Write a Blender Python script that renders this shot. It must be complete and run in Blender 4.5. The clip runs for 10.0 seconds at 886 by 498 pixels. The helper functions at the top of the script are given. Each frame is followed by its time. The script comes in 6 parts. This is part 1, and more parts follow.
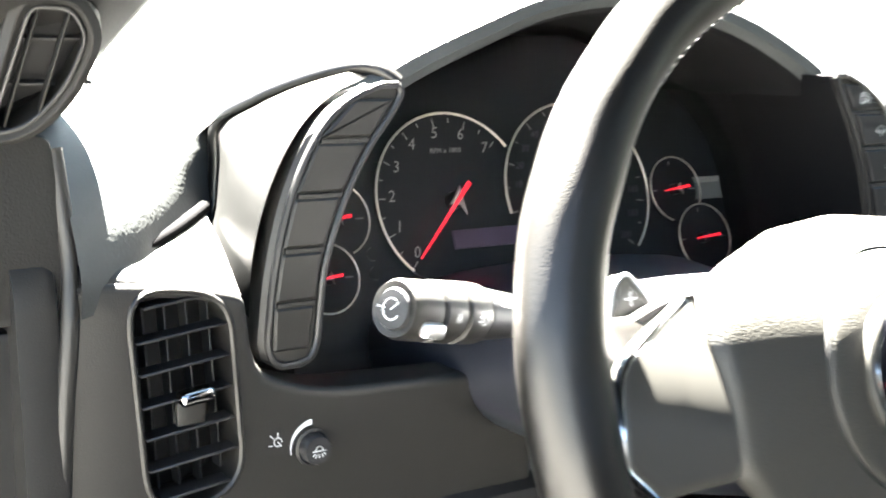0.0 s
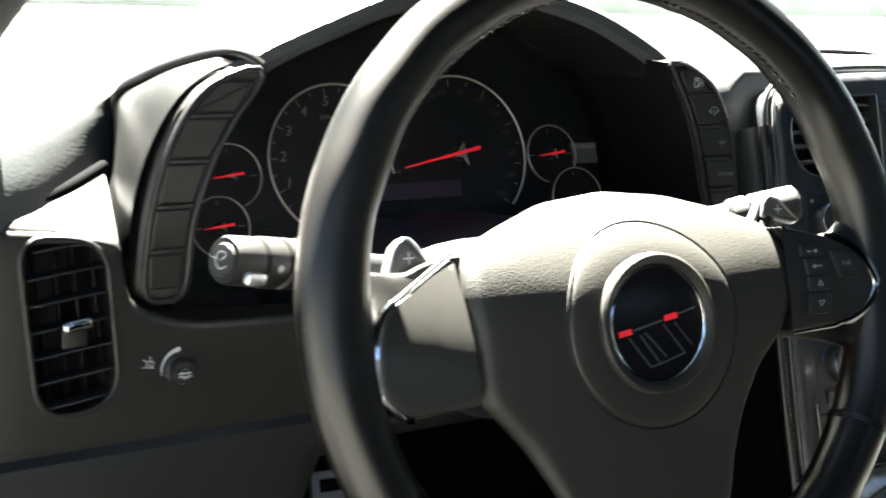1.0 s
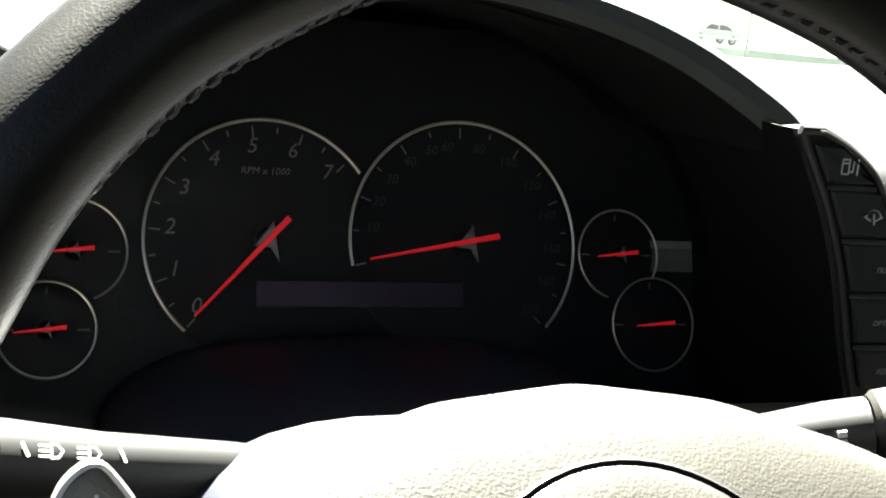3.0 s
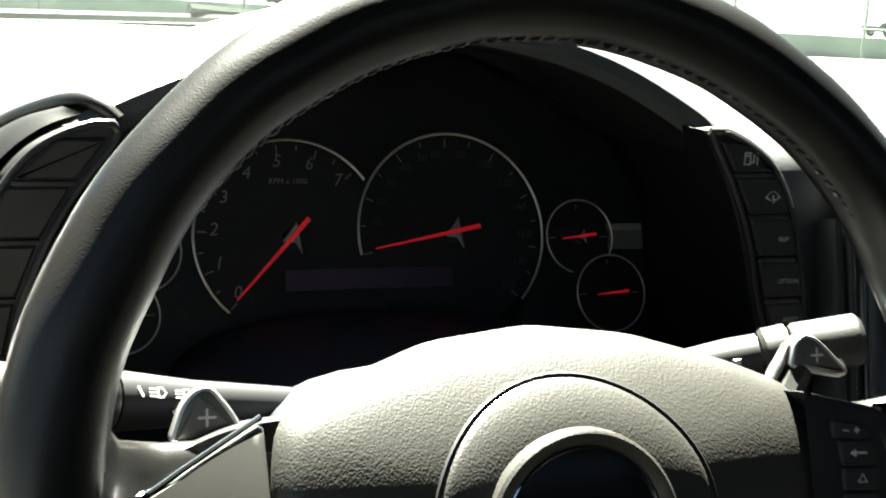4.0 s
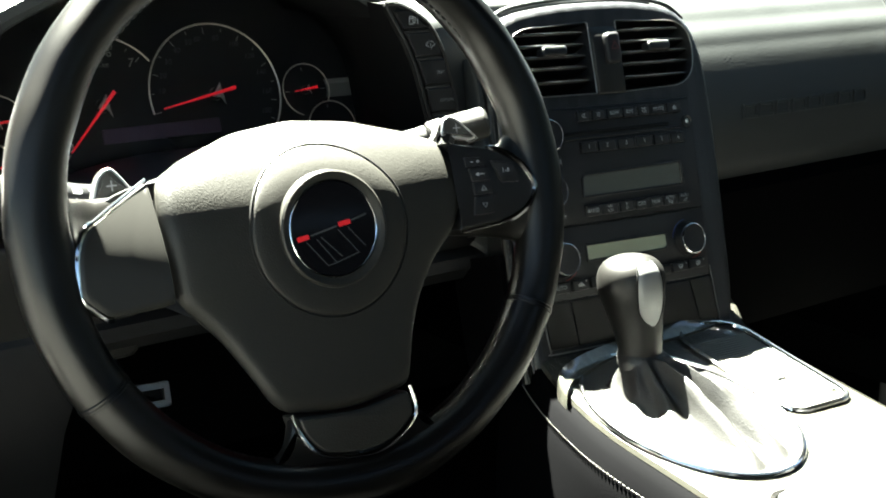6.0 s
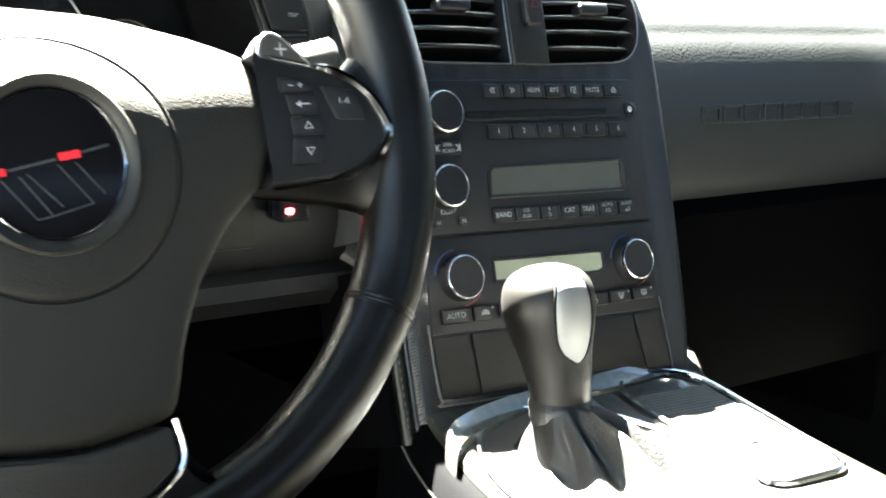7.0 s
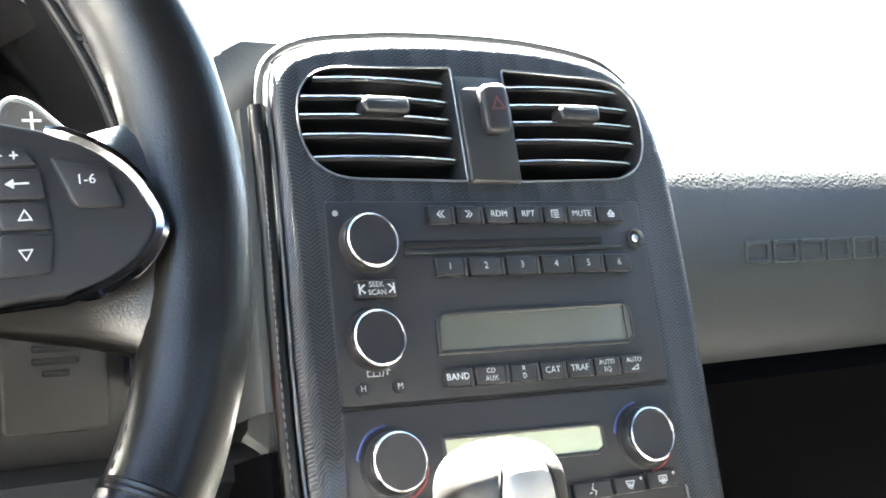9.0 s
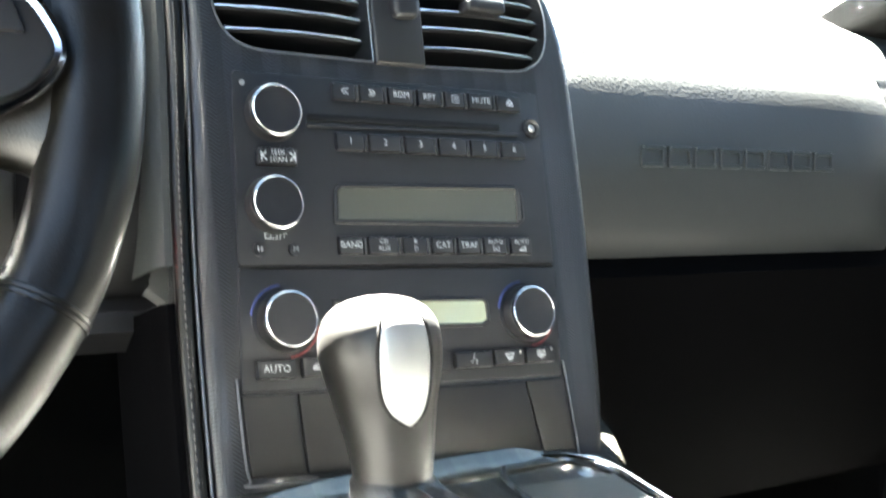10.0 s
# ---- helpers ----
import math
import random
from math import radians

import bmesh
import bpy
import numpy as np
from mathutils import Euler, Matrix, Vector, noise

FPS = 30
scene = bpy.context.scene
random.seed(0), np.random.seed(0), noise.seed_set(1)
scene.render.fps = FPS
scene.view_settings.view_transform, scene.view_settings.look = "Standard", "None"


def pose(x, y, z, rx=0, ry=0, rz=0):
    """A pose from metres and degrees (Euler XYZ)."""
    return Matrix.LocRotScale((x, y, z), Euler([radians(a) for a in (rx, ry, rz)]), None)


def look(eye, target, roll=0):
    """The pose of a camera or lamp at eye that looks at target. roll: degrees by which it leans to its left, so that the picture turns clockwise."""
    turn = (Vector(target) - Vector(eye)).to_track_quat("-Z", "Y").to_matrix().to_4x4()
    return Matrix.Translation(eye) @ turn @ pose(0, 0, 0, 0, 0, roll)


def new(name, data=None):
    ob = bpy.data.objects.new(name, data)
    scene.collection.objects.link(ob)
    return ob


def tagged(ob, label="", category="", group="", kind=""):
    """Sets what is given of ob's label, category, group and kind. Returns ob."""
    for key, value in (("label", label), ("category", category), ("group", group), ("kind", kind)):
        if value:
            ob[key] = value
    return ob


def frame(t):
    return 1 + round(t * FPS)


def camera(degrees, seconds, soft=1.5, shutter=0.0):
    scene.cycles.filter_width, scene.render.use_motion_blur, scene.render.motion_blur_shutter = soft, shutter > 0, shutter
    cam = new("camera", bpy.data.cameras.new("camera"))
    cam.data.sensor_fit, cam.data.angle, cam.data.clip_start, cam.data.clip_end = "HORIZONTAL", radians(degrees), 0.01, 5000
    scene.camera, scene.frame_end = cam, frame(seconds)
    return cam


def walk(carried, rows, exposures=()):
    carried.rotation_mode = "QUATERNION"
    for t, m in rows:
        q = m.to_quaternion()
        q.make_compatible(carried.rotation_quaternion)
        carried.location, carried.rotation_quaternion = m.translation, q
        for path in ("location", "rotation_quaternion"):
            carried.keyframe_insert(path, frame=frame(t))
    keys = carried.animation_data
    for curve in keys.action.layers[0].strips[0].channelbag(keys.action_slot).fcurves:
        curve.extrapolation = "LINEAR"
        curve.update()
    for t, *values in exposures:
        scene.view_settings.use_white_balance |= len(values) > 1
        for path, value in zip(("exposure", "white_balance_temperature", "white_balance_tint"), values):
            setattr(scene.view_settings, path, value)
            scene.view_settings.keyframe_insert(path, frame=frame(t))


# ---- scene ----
cam = camera(39.0, 10.0, soft=1.8, shutter=0.25)
PATH = [
    (0, (-0.419, -0.293, 0.866), (0.651, 1.365, 0.541), 0.6),
    (0.5, (-0.461, -0.453, 0.907), (0.576, 1.219, 0.551), -0.1),
    (1, (-0.392, -0.443, 0.904), (0.63, 1.221, 0.473), 2.1),
    (1.5, (-0.256, -0.327, 0.899), (0.794, 1.32, 0.469), 3.4),
    (2, (-0.164, -0.247, 0.898), (0.832, 1.455, 0.555), 4.9),
    (2.5, (-0.135, -0.194, 0.885), (0.695, 1.597, 0.564), 5.6),
    (3, (-0.13, -0.192, 0.884), (0.633, 1.616, 0.5), 6.0),
    (3.2, (-0.133, -0.2, 0.883), (0.618, 1.61, 0.484), 6.3),
    (4.3, (-0.23, -0.393, 0.916), (0.614, 1.378, 0.523), 0.6),
    (4.5, (-0.274, -0.448, 0.917), (0.691, 1.258, 0.518), -1.3),
    (5, (-0.352, -0.586, 0.943), (0.757, 1.005, 0.455), 1.8),
    (5.2, (-0.379, -0.633, 0.962), (0.721, 0.955, 0.443), 1.6),
    (6.3, (-0.32, -0.581, 0.89), (0.826, 0.972, 0.366), -0.5),
    (6.5, (-0.276, -0.551, 0.865), (0.88, 1.004, 0.371), 0.6),
    (7, (-0.148, -0.448, 0.792), (1.05, 1.112, 0.428), 1.0),
    (7.5, (-0.015, -0.372, 0.739), (1.174, 1.216, 0.484), 0.7),
    (8, (0.039, -0.34, 0.747), (1.16, 1.312, 0.634), -0.8),
    (8.5, (0.041, -0.342, 0.737), (1.101, 1.353, 0.687), -0.1),
    (9, (0.046, -0.338, 0.741), (1.122, 1.348, 0.697), -1.3),
    (9.5, (0.048, -0.348, 0.731), (1.15, 1.32, 0.698), -0.1),
    (10, (0.043, -0.378, 0.716), (1.203, 1.244, 0.556), 2.0),
]
EXPOSURES = [(t, stops, 6600, tint) for t, stops, tint in ((0.0, 7.25, 8), (0.5, 6.15, 7), (1.0, 5.45, 5), (1.5, 4.95, 3), (2.0, 4.5, -2), (2.5, 4.55, 1), (3.2, 4.7, 4), (4.5, 3.9, -4), (5.0, 4.0, -6), (6.3, 5.5, 0), (7.0, 6.6, 4), (7.5, 7.25, 4), (8.0, 7.9, 8), (9.0, 7.9, 9), (9.5, 7.75, 9), (10.0, 7.55, 6))]
walk(cam, [(t, look(eye, target, roll)) for t, eye, target, roll in PATH], EXPOSURES)

# ---- world and sun ----
SUN_EL, SUN_AZ = 63.0, 6.0         # degrees up, degrees to the right of straight ahead
world = bpy.data.worlds.new("world")
scene.world = world
world.use_nodes = True
wn = world.node_tree
sky = wn.nodes.new("ShaderNodeTexSky")
sky.sky_type, sky.sun_disc = "NISHITA", False
sky.sun_elevation, sky.sun_rotation = radians(SUN_EL), radians(SUN_AZ)
wn.links.new(sky.outputs[0], wn.nodes["Background"].inputs[0])
wn.nodes["Background"].inputs[1].default_value = 0.0125
sun = new("sun", bpy.data.lights.new("sun", "SUN"))
sun.data.energy, sun.data.angle, sun.data.color = 13.0, radians(0.5), (1.0, 0.96, 0.88)
az, el = radians(SUN_AZ), radians(SUN_EL)
to_sun = Vector((math.sin(az) * math.cos(el), math.cos(az) * math.cos(el), math.sin(el)))
sun.matrix_world = look(to_sun * 20, (0, 0, 0))


# ---- materials ----
def material(name, base, rough=0.5, metal=0.0, grain=0.0, bump=0.2, vary=0.15, coat=0.0, cells=True, emit=0.0, spec=0.5, stain=9.0):
    """A surface with fine relief (grain: cells per metre) and a broad, uneven tone."""
    m = bpy.data.materials.new(name)
    m.use_nodes = True
    nt = m.node_tree
    b = nt.nodes["Principled BSDF"]
    b.inputs["Roughness"].default_value, b.inputs["Metallic"].default_value = rough, metal
    b.inputs["Specular IOR Level"].default_value = spec
    b.inputs["Coat Weight"].default_value, b.inputs["Coat Roughness"].default_value = coat, 0.06
    tc = nt.nodes.new("ShaderNodeTexCoord")
    big = nt.nodes.new("ShaderNodeTexNoise")
    big.inputs["Scale"].default_value, big.inputs["Detail"].default_value = stain, 5
    nt.links.new(tc.outputs["Object"], big.inputs["Vector"])
    ramp = nt.nodes.new("ShaderNodeMapRange")
    ramp.inputs[1].default_value, ramp.inputs[2].default_value = 0.3, 0.7
    ramp.inputs[3].default_value, ramp.inputs[4].default_value = 1 - vary, 1 + vary
    nt.links.new(big.outputs[0], ramp.inputs[0])
    mul = nt.nodes.new("ShaderNodeVectorMath")
    mul.operation = "SCALE"
    mul.inputs[0].default_value = base
    nt.links.new(ramp.outputs[0], mul.inputs["Scale"])
    nt.links.new(mul.outputs[0], b.inputs["Base Color"])
    rr = nt.nodes.new("ShaderNodeMapRange")
    rr.inputs[3].default_value, rr.inputs[4].default_value = max(rough - 0.06, 0.02), min(rough + 0.08, 1)
    nt.links.new(big.outputs[0], rr.inputs[0])
    nt.links.new(rr.outputs[0], b.inputs["Roughness"])
    if grain:
        if cells:
            g = nt.nodes.new("ShaderNodeTexVoronoi")
            g.feature = "SMOOTH_F1"
        else:
            g = nt.nodes.new("ShaderNodeTexNoise")
        g.inputs["Scale"].default_value = grain
        warp = nt.nodes.new("ShaderNodeTexNoise")
        warp.inputs["Scale"].default_value = grain * 0.4
        mix = nt.nodes.new("ShaderNodeVectorMath")
        mix.operation = "MULTIPLY_ADD"
        mix.inputs[1].default_value = (1.2 / grain,) * 3
        nt.links.new(tc.outputs["Object"], warp.inputs["Vector"])
        nt.links.new(warp.outputs["Color"], mix.inputs[0])
        nt.links.new(tc.outputs["Object"], mix.inputs[2])
        nt.links.new(mix.outputs[0], g.inputs["Vector"])
        bp = nt.nodes.new("ShaderNodeBump")
        bp.inputs["Strength"].default_value, bp.inputs["Distance"].default_value = bump, 0.35 / grain
        nt.links.new(g.outputs[0], bp.inputs["Height"])
        nt.links.new(bp.outputs[0], b.inputs["Normal"])
    if emit:
        b.inputs["Emission Color"].default_value, b.inputs["Emission Strength"].default_value = (*base, 1), emit
    return m


def weave_material(name, dark, light, pitch, rough, coat):
    """Lacquered weave: bands of fine thread that zigzag across the face."""
    m = material(name, light, rough, coat=coat, spec=0.25)
    nt = m.node_tree
    b = nt.nodes["Principled BSDF"]
    b.inputs["Coat Roughness"].default_value = 0.07
    tc = nt.nodes.new("ShaderNodeTexCoord")
    sep = nt.nodes.new("ShaderNodeSeparateXYZ")
    nt.links.new(tc.outputs["Object"], sep.inputs[0])

    def op(kind, a, c):
        n = nt.nodes.new("ShaderNodeMath")
        n.operation = kind
        for i, v in enumerate((a, c)):
            if isinstance(v, (int, float)):
                n.inputs[i].default_value = v
            else:
                nt.links.new(v, n.inputs[i])
        return n.outputs[0]
    across, along = sep.outputs[0], op("ADD", sep.outputs[2], sep.outputs[1])
    zig = op("PINGPONG", across, pitch * 2.6)
    line = op("PINGPONG", op("ADD", along, op("MULTIPLY", zig, 0.75)), pitch * 0.5)
    side = op("GREATER_THAN", op("PINGPONG", op("ADD", across, pitch * 2.6), pitch * 5.2), pitch * 2.6)
    mr = nt.nodes.new("ShaderNodeMapRange")
    mr.interpolation_type = "SMOOTHSTEP"
    mr.inputs[1].default_value, mr.inputs[2].default_value = pitch * 0.10, pitch * 0.42
    nt.links.new(line, mr.inputs[0])
    tone = op("ADD", op("MULTIPLY", mr.outputs[0], 0.75), op("MULTIPLY", side, 0.25))
    mix = nt.nodes.new("ShaderNodeMix")
    mix.data_type = "RGBA"
    mix.inputs["A"].default_value, mix.inputs["B"].default_value = (*dark, 1), (*light, 1)
    nt.links.new(tone, mix.inputs["Factor"])
    nt.links.new(mix.outputs["Result"], b.inputs["Base Color"])
    bp = nt.nodes.new("ShaderNodeBump")
    bp.inputs["Strength"].default_value, bp.inputs["Distance"].default_value = 0.35, pitch * 0.2
    nt.links.new(mr.outputs[0], bp.inputs["Height"])
    nt.links.new(bp.outputs[0], b.inputs["Normal"])
    return m


def console_material():
    m = weave_material("console_weave", (0.010, 0.010, 0.0085), (0.034, 0.033, 0.027), 0.0021, 0.32, 1.0)
    m.node_tree.nodes["Principled BSDF"].inputs["Coat Roughness"].default_value = 0.03
    return m


def glass_material(name, tint, shine, rough=0.02):
    m = bpy.data.materials.new(name)
    m.use_nodes = True
    nt = m.node_tree
    b = nt.nodes["Principled BSDF"]
    b.inputs["Base Color"].default_value = (*tint, 1)
    b.inputs["Roughness"].default_value = rough
    tr = nt.nodes.new("ShaderNodeBsdfTransparent")
    tr.inputs[0].default_value = (*tint, 1)
    gl = nt.nodes.new("ShaderNodeBsdfGlossy")
    gl.inputs["Roughness"].default_value = rough
    mx = nt.nodes.new("ShaderNodeMixShader")
    mx.inputs[0].default_value = shine
    nt.links.new(tr.outputs[0], mx.inputs[1])
    nt.links.new(gl.outputs[0], mx.inputs[2])
    nt.links.new(mx.outputs[0], nt.nodes["Material Output"].inputs[0])
    return m


M_PAD = material("dash_vinyl", (0.0185, 0.0205, 0.0208), 0.5, grain=480, bump=0.11, vary=0.1, spec=0.28)
M_HUB = material("hub_vinyl", (0.0130, 0.0125, 0.0108), 0.46, grain=1150, bump=0.45, vary=0.1, spec=0.26)
M_LEATHER = material("rim_leather", (0.0019, 0.0016, 0.0013), 0.33, grain=1500, bump=0.24, vary=0.25, spec=0.30, stain=14)
M_KNOB = material("knob_leather", (0.0036, 0.0034, 0.0031), 0.38, grain=1400, bump=0.12, vary=0.2, spec=0.3)
M_BOOT = material("boot_leather", (0.008, 0.0078, 0.0075), 0.42, grain=800, bump=0.4)
M_SHROUD = material("shroud_plastic", (0.0075, 0.0085, 0.0120), 0.38, grain=1300, bump=0.1, spec=0.5)
M_SEAT = material("seat_leather", (0.0055, 0.0055, 0.0055), 0.5, grain=700, bump=0.5, spec=0.1)
M_PLASTIC = material("panel_plastic", (0.0068, 0.0065, 0.0060), 0.45, grain=1400, bump=0.25, vary=0.14, spec=0.26)
M_SATIN = material("satin_trim", (0.022, 0.0215, 0.0205), 0.36, vary=0.1, spec=0.35)
M_SPOKE = material("spoke_satin", (0.0160, 0.0155, 0.0140), 0.38, grain=2600, bump=0.08, vary=0.08, spec=0.3)
M_BLACK = material("black_plastic", (0.0065, 0.0065, 0.007), 0.42, vary=0.2, spec=0.3)
# near-black: shade on low parts put into the colour; the black welt too
M_LOWER = material("black_shaded_trim", (0.0010, 0.0010, 0.0012), 0.85, grain=1200, bump=0.3, spec=0.012)
M_PILLAR = material("pillar_trim", (0.007, 0.0068, 0.0065), 0.65, grain=900, bump=0.4, spec=0.14)
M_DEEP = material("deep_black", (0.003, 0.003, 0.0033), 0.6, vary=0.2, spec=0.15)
M_RADIO = material("radio_face", (0.0105, 0.0108, 0.012), 0.42, grain=2200, bump=0.12, vary=0.1, spec=0.22)
M_BUTTON = material("button_rubber", (0.0085, 0.0085, 0.0095), 0.4, grain=1800, bump=0.1, spec=0.25)
M_WEAVE = weave_material("lacquered_weave", (0.0014, 0.0015, 0.0020), (0.0210, 0.0225, 0.0260), 0.0021, 0.38, 0.18)
M_GLOSS = material("gloss_black", (0.004, 0.004, 0.005), 0.12, vary=0.1, spec=0.06)
M_CONSOLE = console_material()
M_GLOSSTRIM = material("dark_chrome", (0.30, 0.30, 0.31), 0.10, metal=1.0, vary=0.1)
M_PODSIDE = material("pod_side_plastic", (0.0017, 0.0018, 0.0018), 0.5, grain=1500, bump=0.2, vary=0.1, spec=0.06)
M_COVER = material("satin_cover", (0.055, 0.055, 0.05), 0.35, vary=0.1)
M_CHROME = material("chrome", (0.75, 0.76, 0.78), 0.1, metal=1.0, vary=0.05)
M_BRIGHT = material("bright_ring", (0.5, 0.5, 0.52), 0.24, metal=1.0, vary=0.04)
M_LOUVRE = material("louvre_plastic", (0.0060, 0.0060, 0.0065), 0.32, vary=0.1, spec=0.2)
M_EMBLEM = material("emblem_line", (0.032, 0.036, 0.036), 0.4, vary=0.05)
M_SILVER = material("satin_silver", (0.42, 0.42, 0.42), 0.3, metal=0.9, vary=0.06)
M_PADDLE = material("paddle_silver", (0.045, 0.044, 0.040), 0.35, metal=0.3, vary=0.06)
M_INLAY = material("inlay_silver", (0.21, 0.215, 0.215), 0.42, metal=0.7, vary=0.06)
M_TRIM = material("dull_silver_edge", (0.16, 0.16, 0.16), 0.35, metal=0.9, vary=0.1)
M_WHITE = material("legend_white", (0.29, 0.30, 0.31), 0.5, vary=0.04)
M_DIM = material("legend_grey", (0.21, 0.205, 0.19), 0.5, vary=0.04)
M_FAINT = material("legend_faint", (0.036, 0.038, 0.044), 0.5, vary=0.04)
M_RED = material("needle_red", (0.62, 0.012, 0.02), 0.4, vary=0.05)
M_NEEDLE = material("lit_needle", (0.5, 0.008, 0.018), 0.4, vary=0.05, emit=0.02)
M_MESSAGE = material("message_glass", (0.050, 0.036, 0.054), 0.3, vary=0.3, spec=0.1)
M_LAMP = material("red_lamp", (0.9, 0.02, 0.03), 0.4, emit=2.0)
M_PALE = material("pale_dial_mark", (0.20, 0.19, 0.17), 0.4, vary=0.3)
M_PANEL = material("lamp_panel", (0.11, 0.11, 0.10), 0.3, vary=0.25, stain=30)
M_DIAL = material("dial_face", (0.010, 0.010, 0.011), 0.55, vary=0.2, spec=0.2)
M_RING = material("dial_ring", (0.55, 0.50, 0.42), 0.3, metal=0.8, vary=0.05)
M_LCD = material("lcd_screen", (0.034, 0.036, 0.029), 0.3, vary=0.1, coat=0.15)
M_LCD2 = material("climate_lcd", (0.17, 0.185, 0.13), 0.3, vary=0.1, coat=0.5)
M_STITCH = material("thread", (0.045, 0.042, 0.038), 0.7, vary=0.1)
M_CARPET = material("carpet", (0.0035, 0.0035, 0.0035), 0.95, grain=900, bump=0.8, cells=False, spec=0.03)
M_GLASS = glass_material("windscreen_glass", (0.40, 0.47, 0.41), 0.10)
M_SIDEGLASS = glass_material("tinted_side_glass", (0.14, 0.155, 0.145), 0.06)
M_LENS = glass_material("clear_lens", (0.95, 0.95, 0.95), 0.001, 0.03)
M_GROUND = material("asphalt", (0.036, 0.035, 0.033), 0.9, grain=60, bump=0.5, cells=False, stain=0.6)
M_GRASS = material("grass", (0.022, 0.046, 0.026), 0.9, grain=30, bump=0.9, cells=False, stain=0.5)
M_WALL = material("low_wall_paint", (0.34, 0.42, 0.36), 0.9, grain=40, bump=0.3, cells=False, stain=0.8)
M_FENCE = material("galvanised", (0.4, 0.43, 0.4), 0.5, metal=0.3)
M_CARWHITE = material("white_car_paint", (0.78, 0.78, 0.78), 0.25, coat=0.6, vary=0.03)
M_CARDARK = material("dark_car_paint", (0.03, 0.035, 0.04), 0.25, coat=0.6)
M_CARGLASS = material("car_glass", (0.03, 0.04, 0.04), 0.08)
M_TYRE = material("tyre", (0.02, 0.02, 0.02), 0.8)


# ---- building blocks ----
def link(name, bm, mat, parent=None, label="", smooth=True, angle=38):
    me = bpy.data.meshes.new(name)
    bmesh.ops.recalc_face_normals(bm, faces=bm.faces)
    if smooth:
        for fc in bm.faces:
            fc.smooth = True
        for ed in bm.edges:
            if len(ed.link_faces) == 2 and ed.calc_face_angle(0) > radians(angle):
                ed.smooth = False
    bm.to_mesh(me)
    bm.free()
    me.materials.append(mat)
    ob = new(name, me)
    if parent:
        ob.parent = parent
    if label:
        ob["label"] = label
    return ob


def part(name, bm, mat, parent, label="", **kw):
    return link(name, bm, mat, parent, label, **kw)


def thing(name, m, label, category, group="", kind=""):
    ob = new(name)
    ob.empty_display_size = 0.02
    ob.matrix_world = m
    return tagged(ob, label, category, group, kind)


def rounded(pts, r, n=4):
    """The corners of a closed outline rounded; r is one radius or one a corner."""
    out, k = [], len(pts)
    for i in range(k):
        ri = r[i] if isinstance(r, (list, tuple)) else r
        a, b, c = Vector(pts[i - 1]), Vector(pts[i]), Vector(pts[(i + 1) % k])
        u, v = a - b, c - b
        cut = min(ri, u.length * 0.49, v.length * 0.49)
        if cut < 1e-6:
            out.append(tuple(b))
            continue
        p, q = b + u.normalized() * cut, b + v.normalized() * cut
        for j in range(n + 1):
            s = j / n
            out.append(tuple((1 - s) ** 2 * p + 2 * s * (1 - s) * b + s * s * q))
    return out


def inset(pts, d):
    """A closed outline moved inwards by d."""
    k = len(pts)
    area = sum(pts[i - 1][0] * pts[i][1] - pts[i][0] * pts[i - 1][1] for i in range(k))
    sgn = 1 if area > 0 else -1
    out = []
    for i in range(k):
        a, b, c = Vector(pts[i - 1]), Vector(pts[i]), Vector(pts[(i + 1) % k])
        n1, n2 = (b - a), (c - b)
        n1 = Vector((-n1.y, n1.x)).normalized() * sgn if n1.length > 1e-9 else Vector((0, 0))
        n2 = Vector((-n2.y, n2.x)).normalized() * sgn if n2.length > 1e-9 else n1
        n = n1 + n2
        n = n.normalized() if n.length > 1e-6 else n1
        f = max(n.dot(n1), 0.4)
        out.append(tuple(b + n * d / f))
    return out


def rings_mesh(rings, closed=True, caps=(True, True), bm=None):
    """Skins a row of rings, each a list of points of the same count."""
    bm = bm or bmesh.new()
    vs = [[bm.verts.new(p) for p in ring] for ring in rings]
    k = len(vs[0])
    for a, b in zip(vs, vs[1:]):
        for i in range(k if closed else k - 1):
            j = (i + 1) % k
            try:
                bm.faces.new((a[i], a[j], b[j], b[i]))
            except ValueError:
                pass
    if closed and caps[0]:
        bm.faces.new(vs[0])
    if closed and caps[1]:
        bm.faces.new(list(reversed(vs[-1])))
    return bm


def plate(pts, front, back, bevel=0.001, steps=2, bm=None, hole=None):
    """An outline in x, z with its face at y = front and its back at y = back, the front edge rounded."""
    rings = [[(x, back, z) for x, z in pts]]
    for i in range(steps + 1):
        a = math.pi / 2 * i / steps
        ring = inset(pts, bevel * (1 - math.cos(a)))
        rings.append([(x, front + bevel * (1 - math.sin(a)), z) for x, z in ring])
    return rings_mesh(rings, True, (True, True), bm)


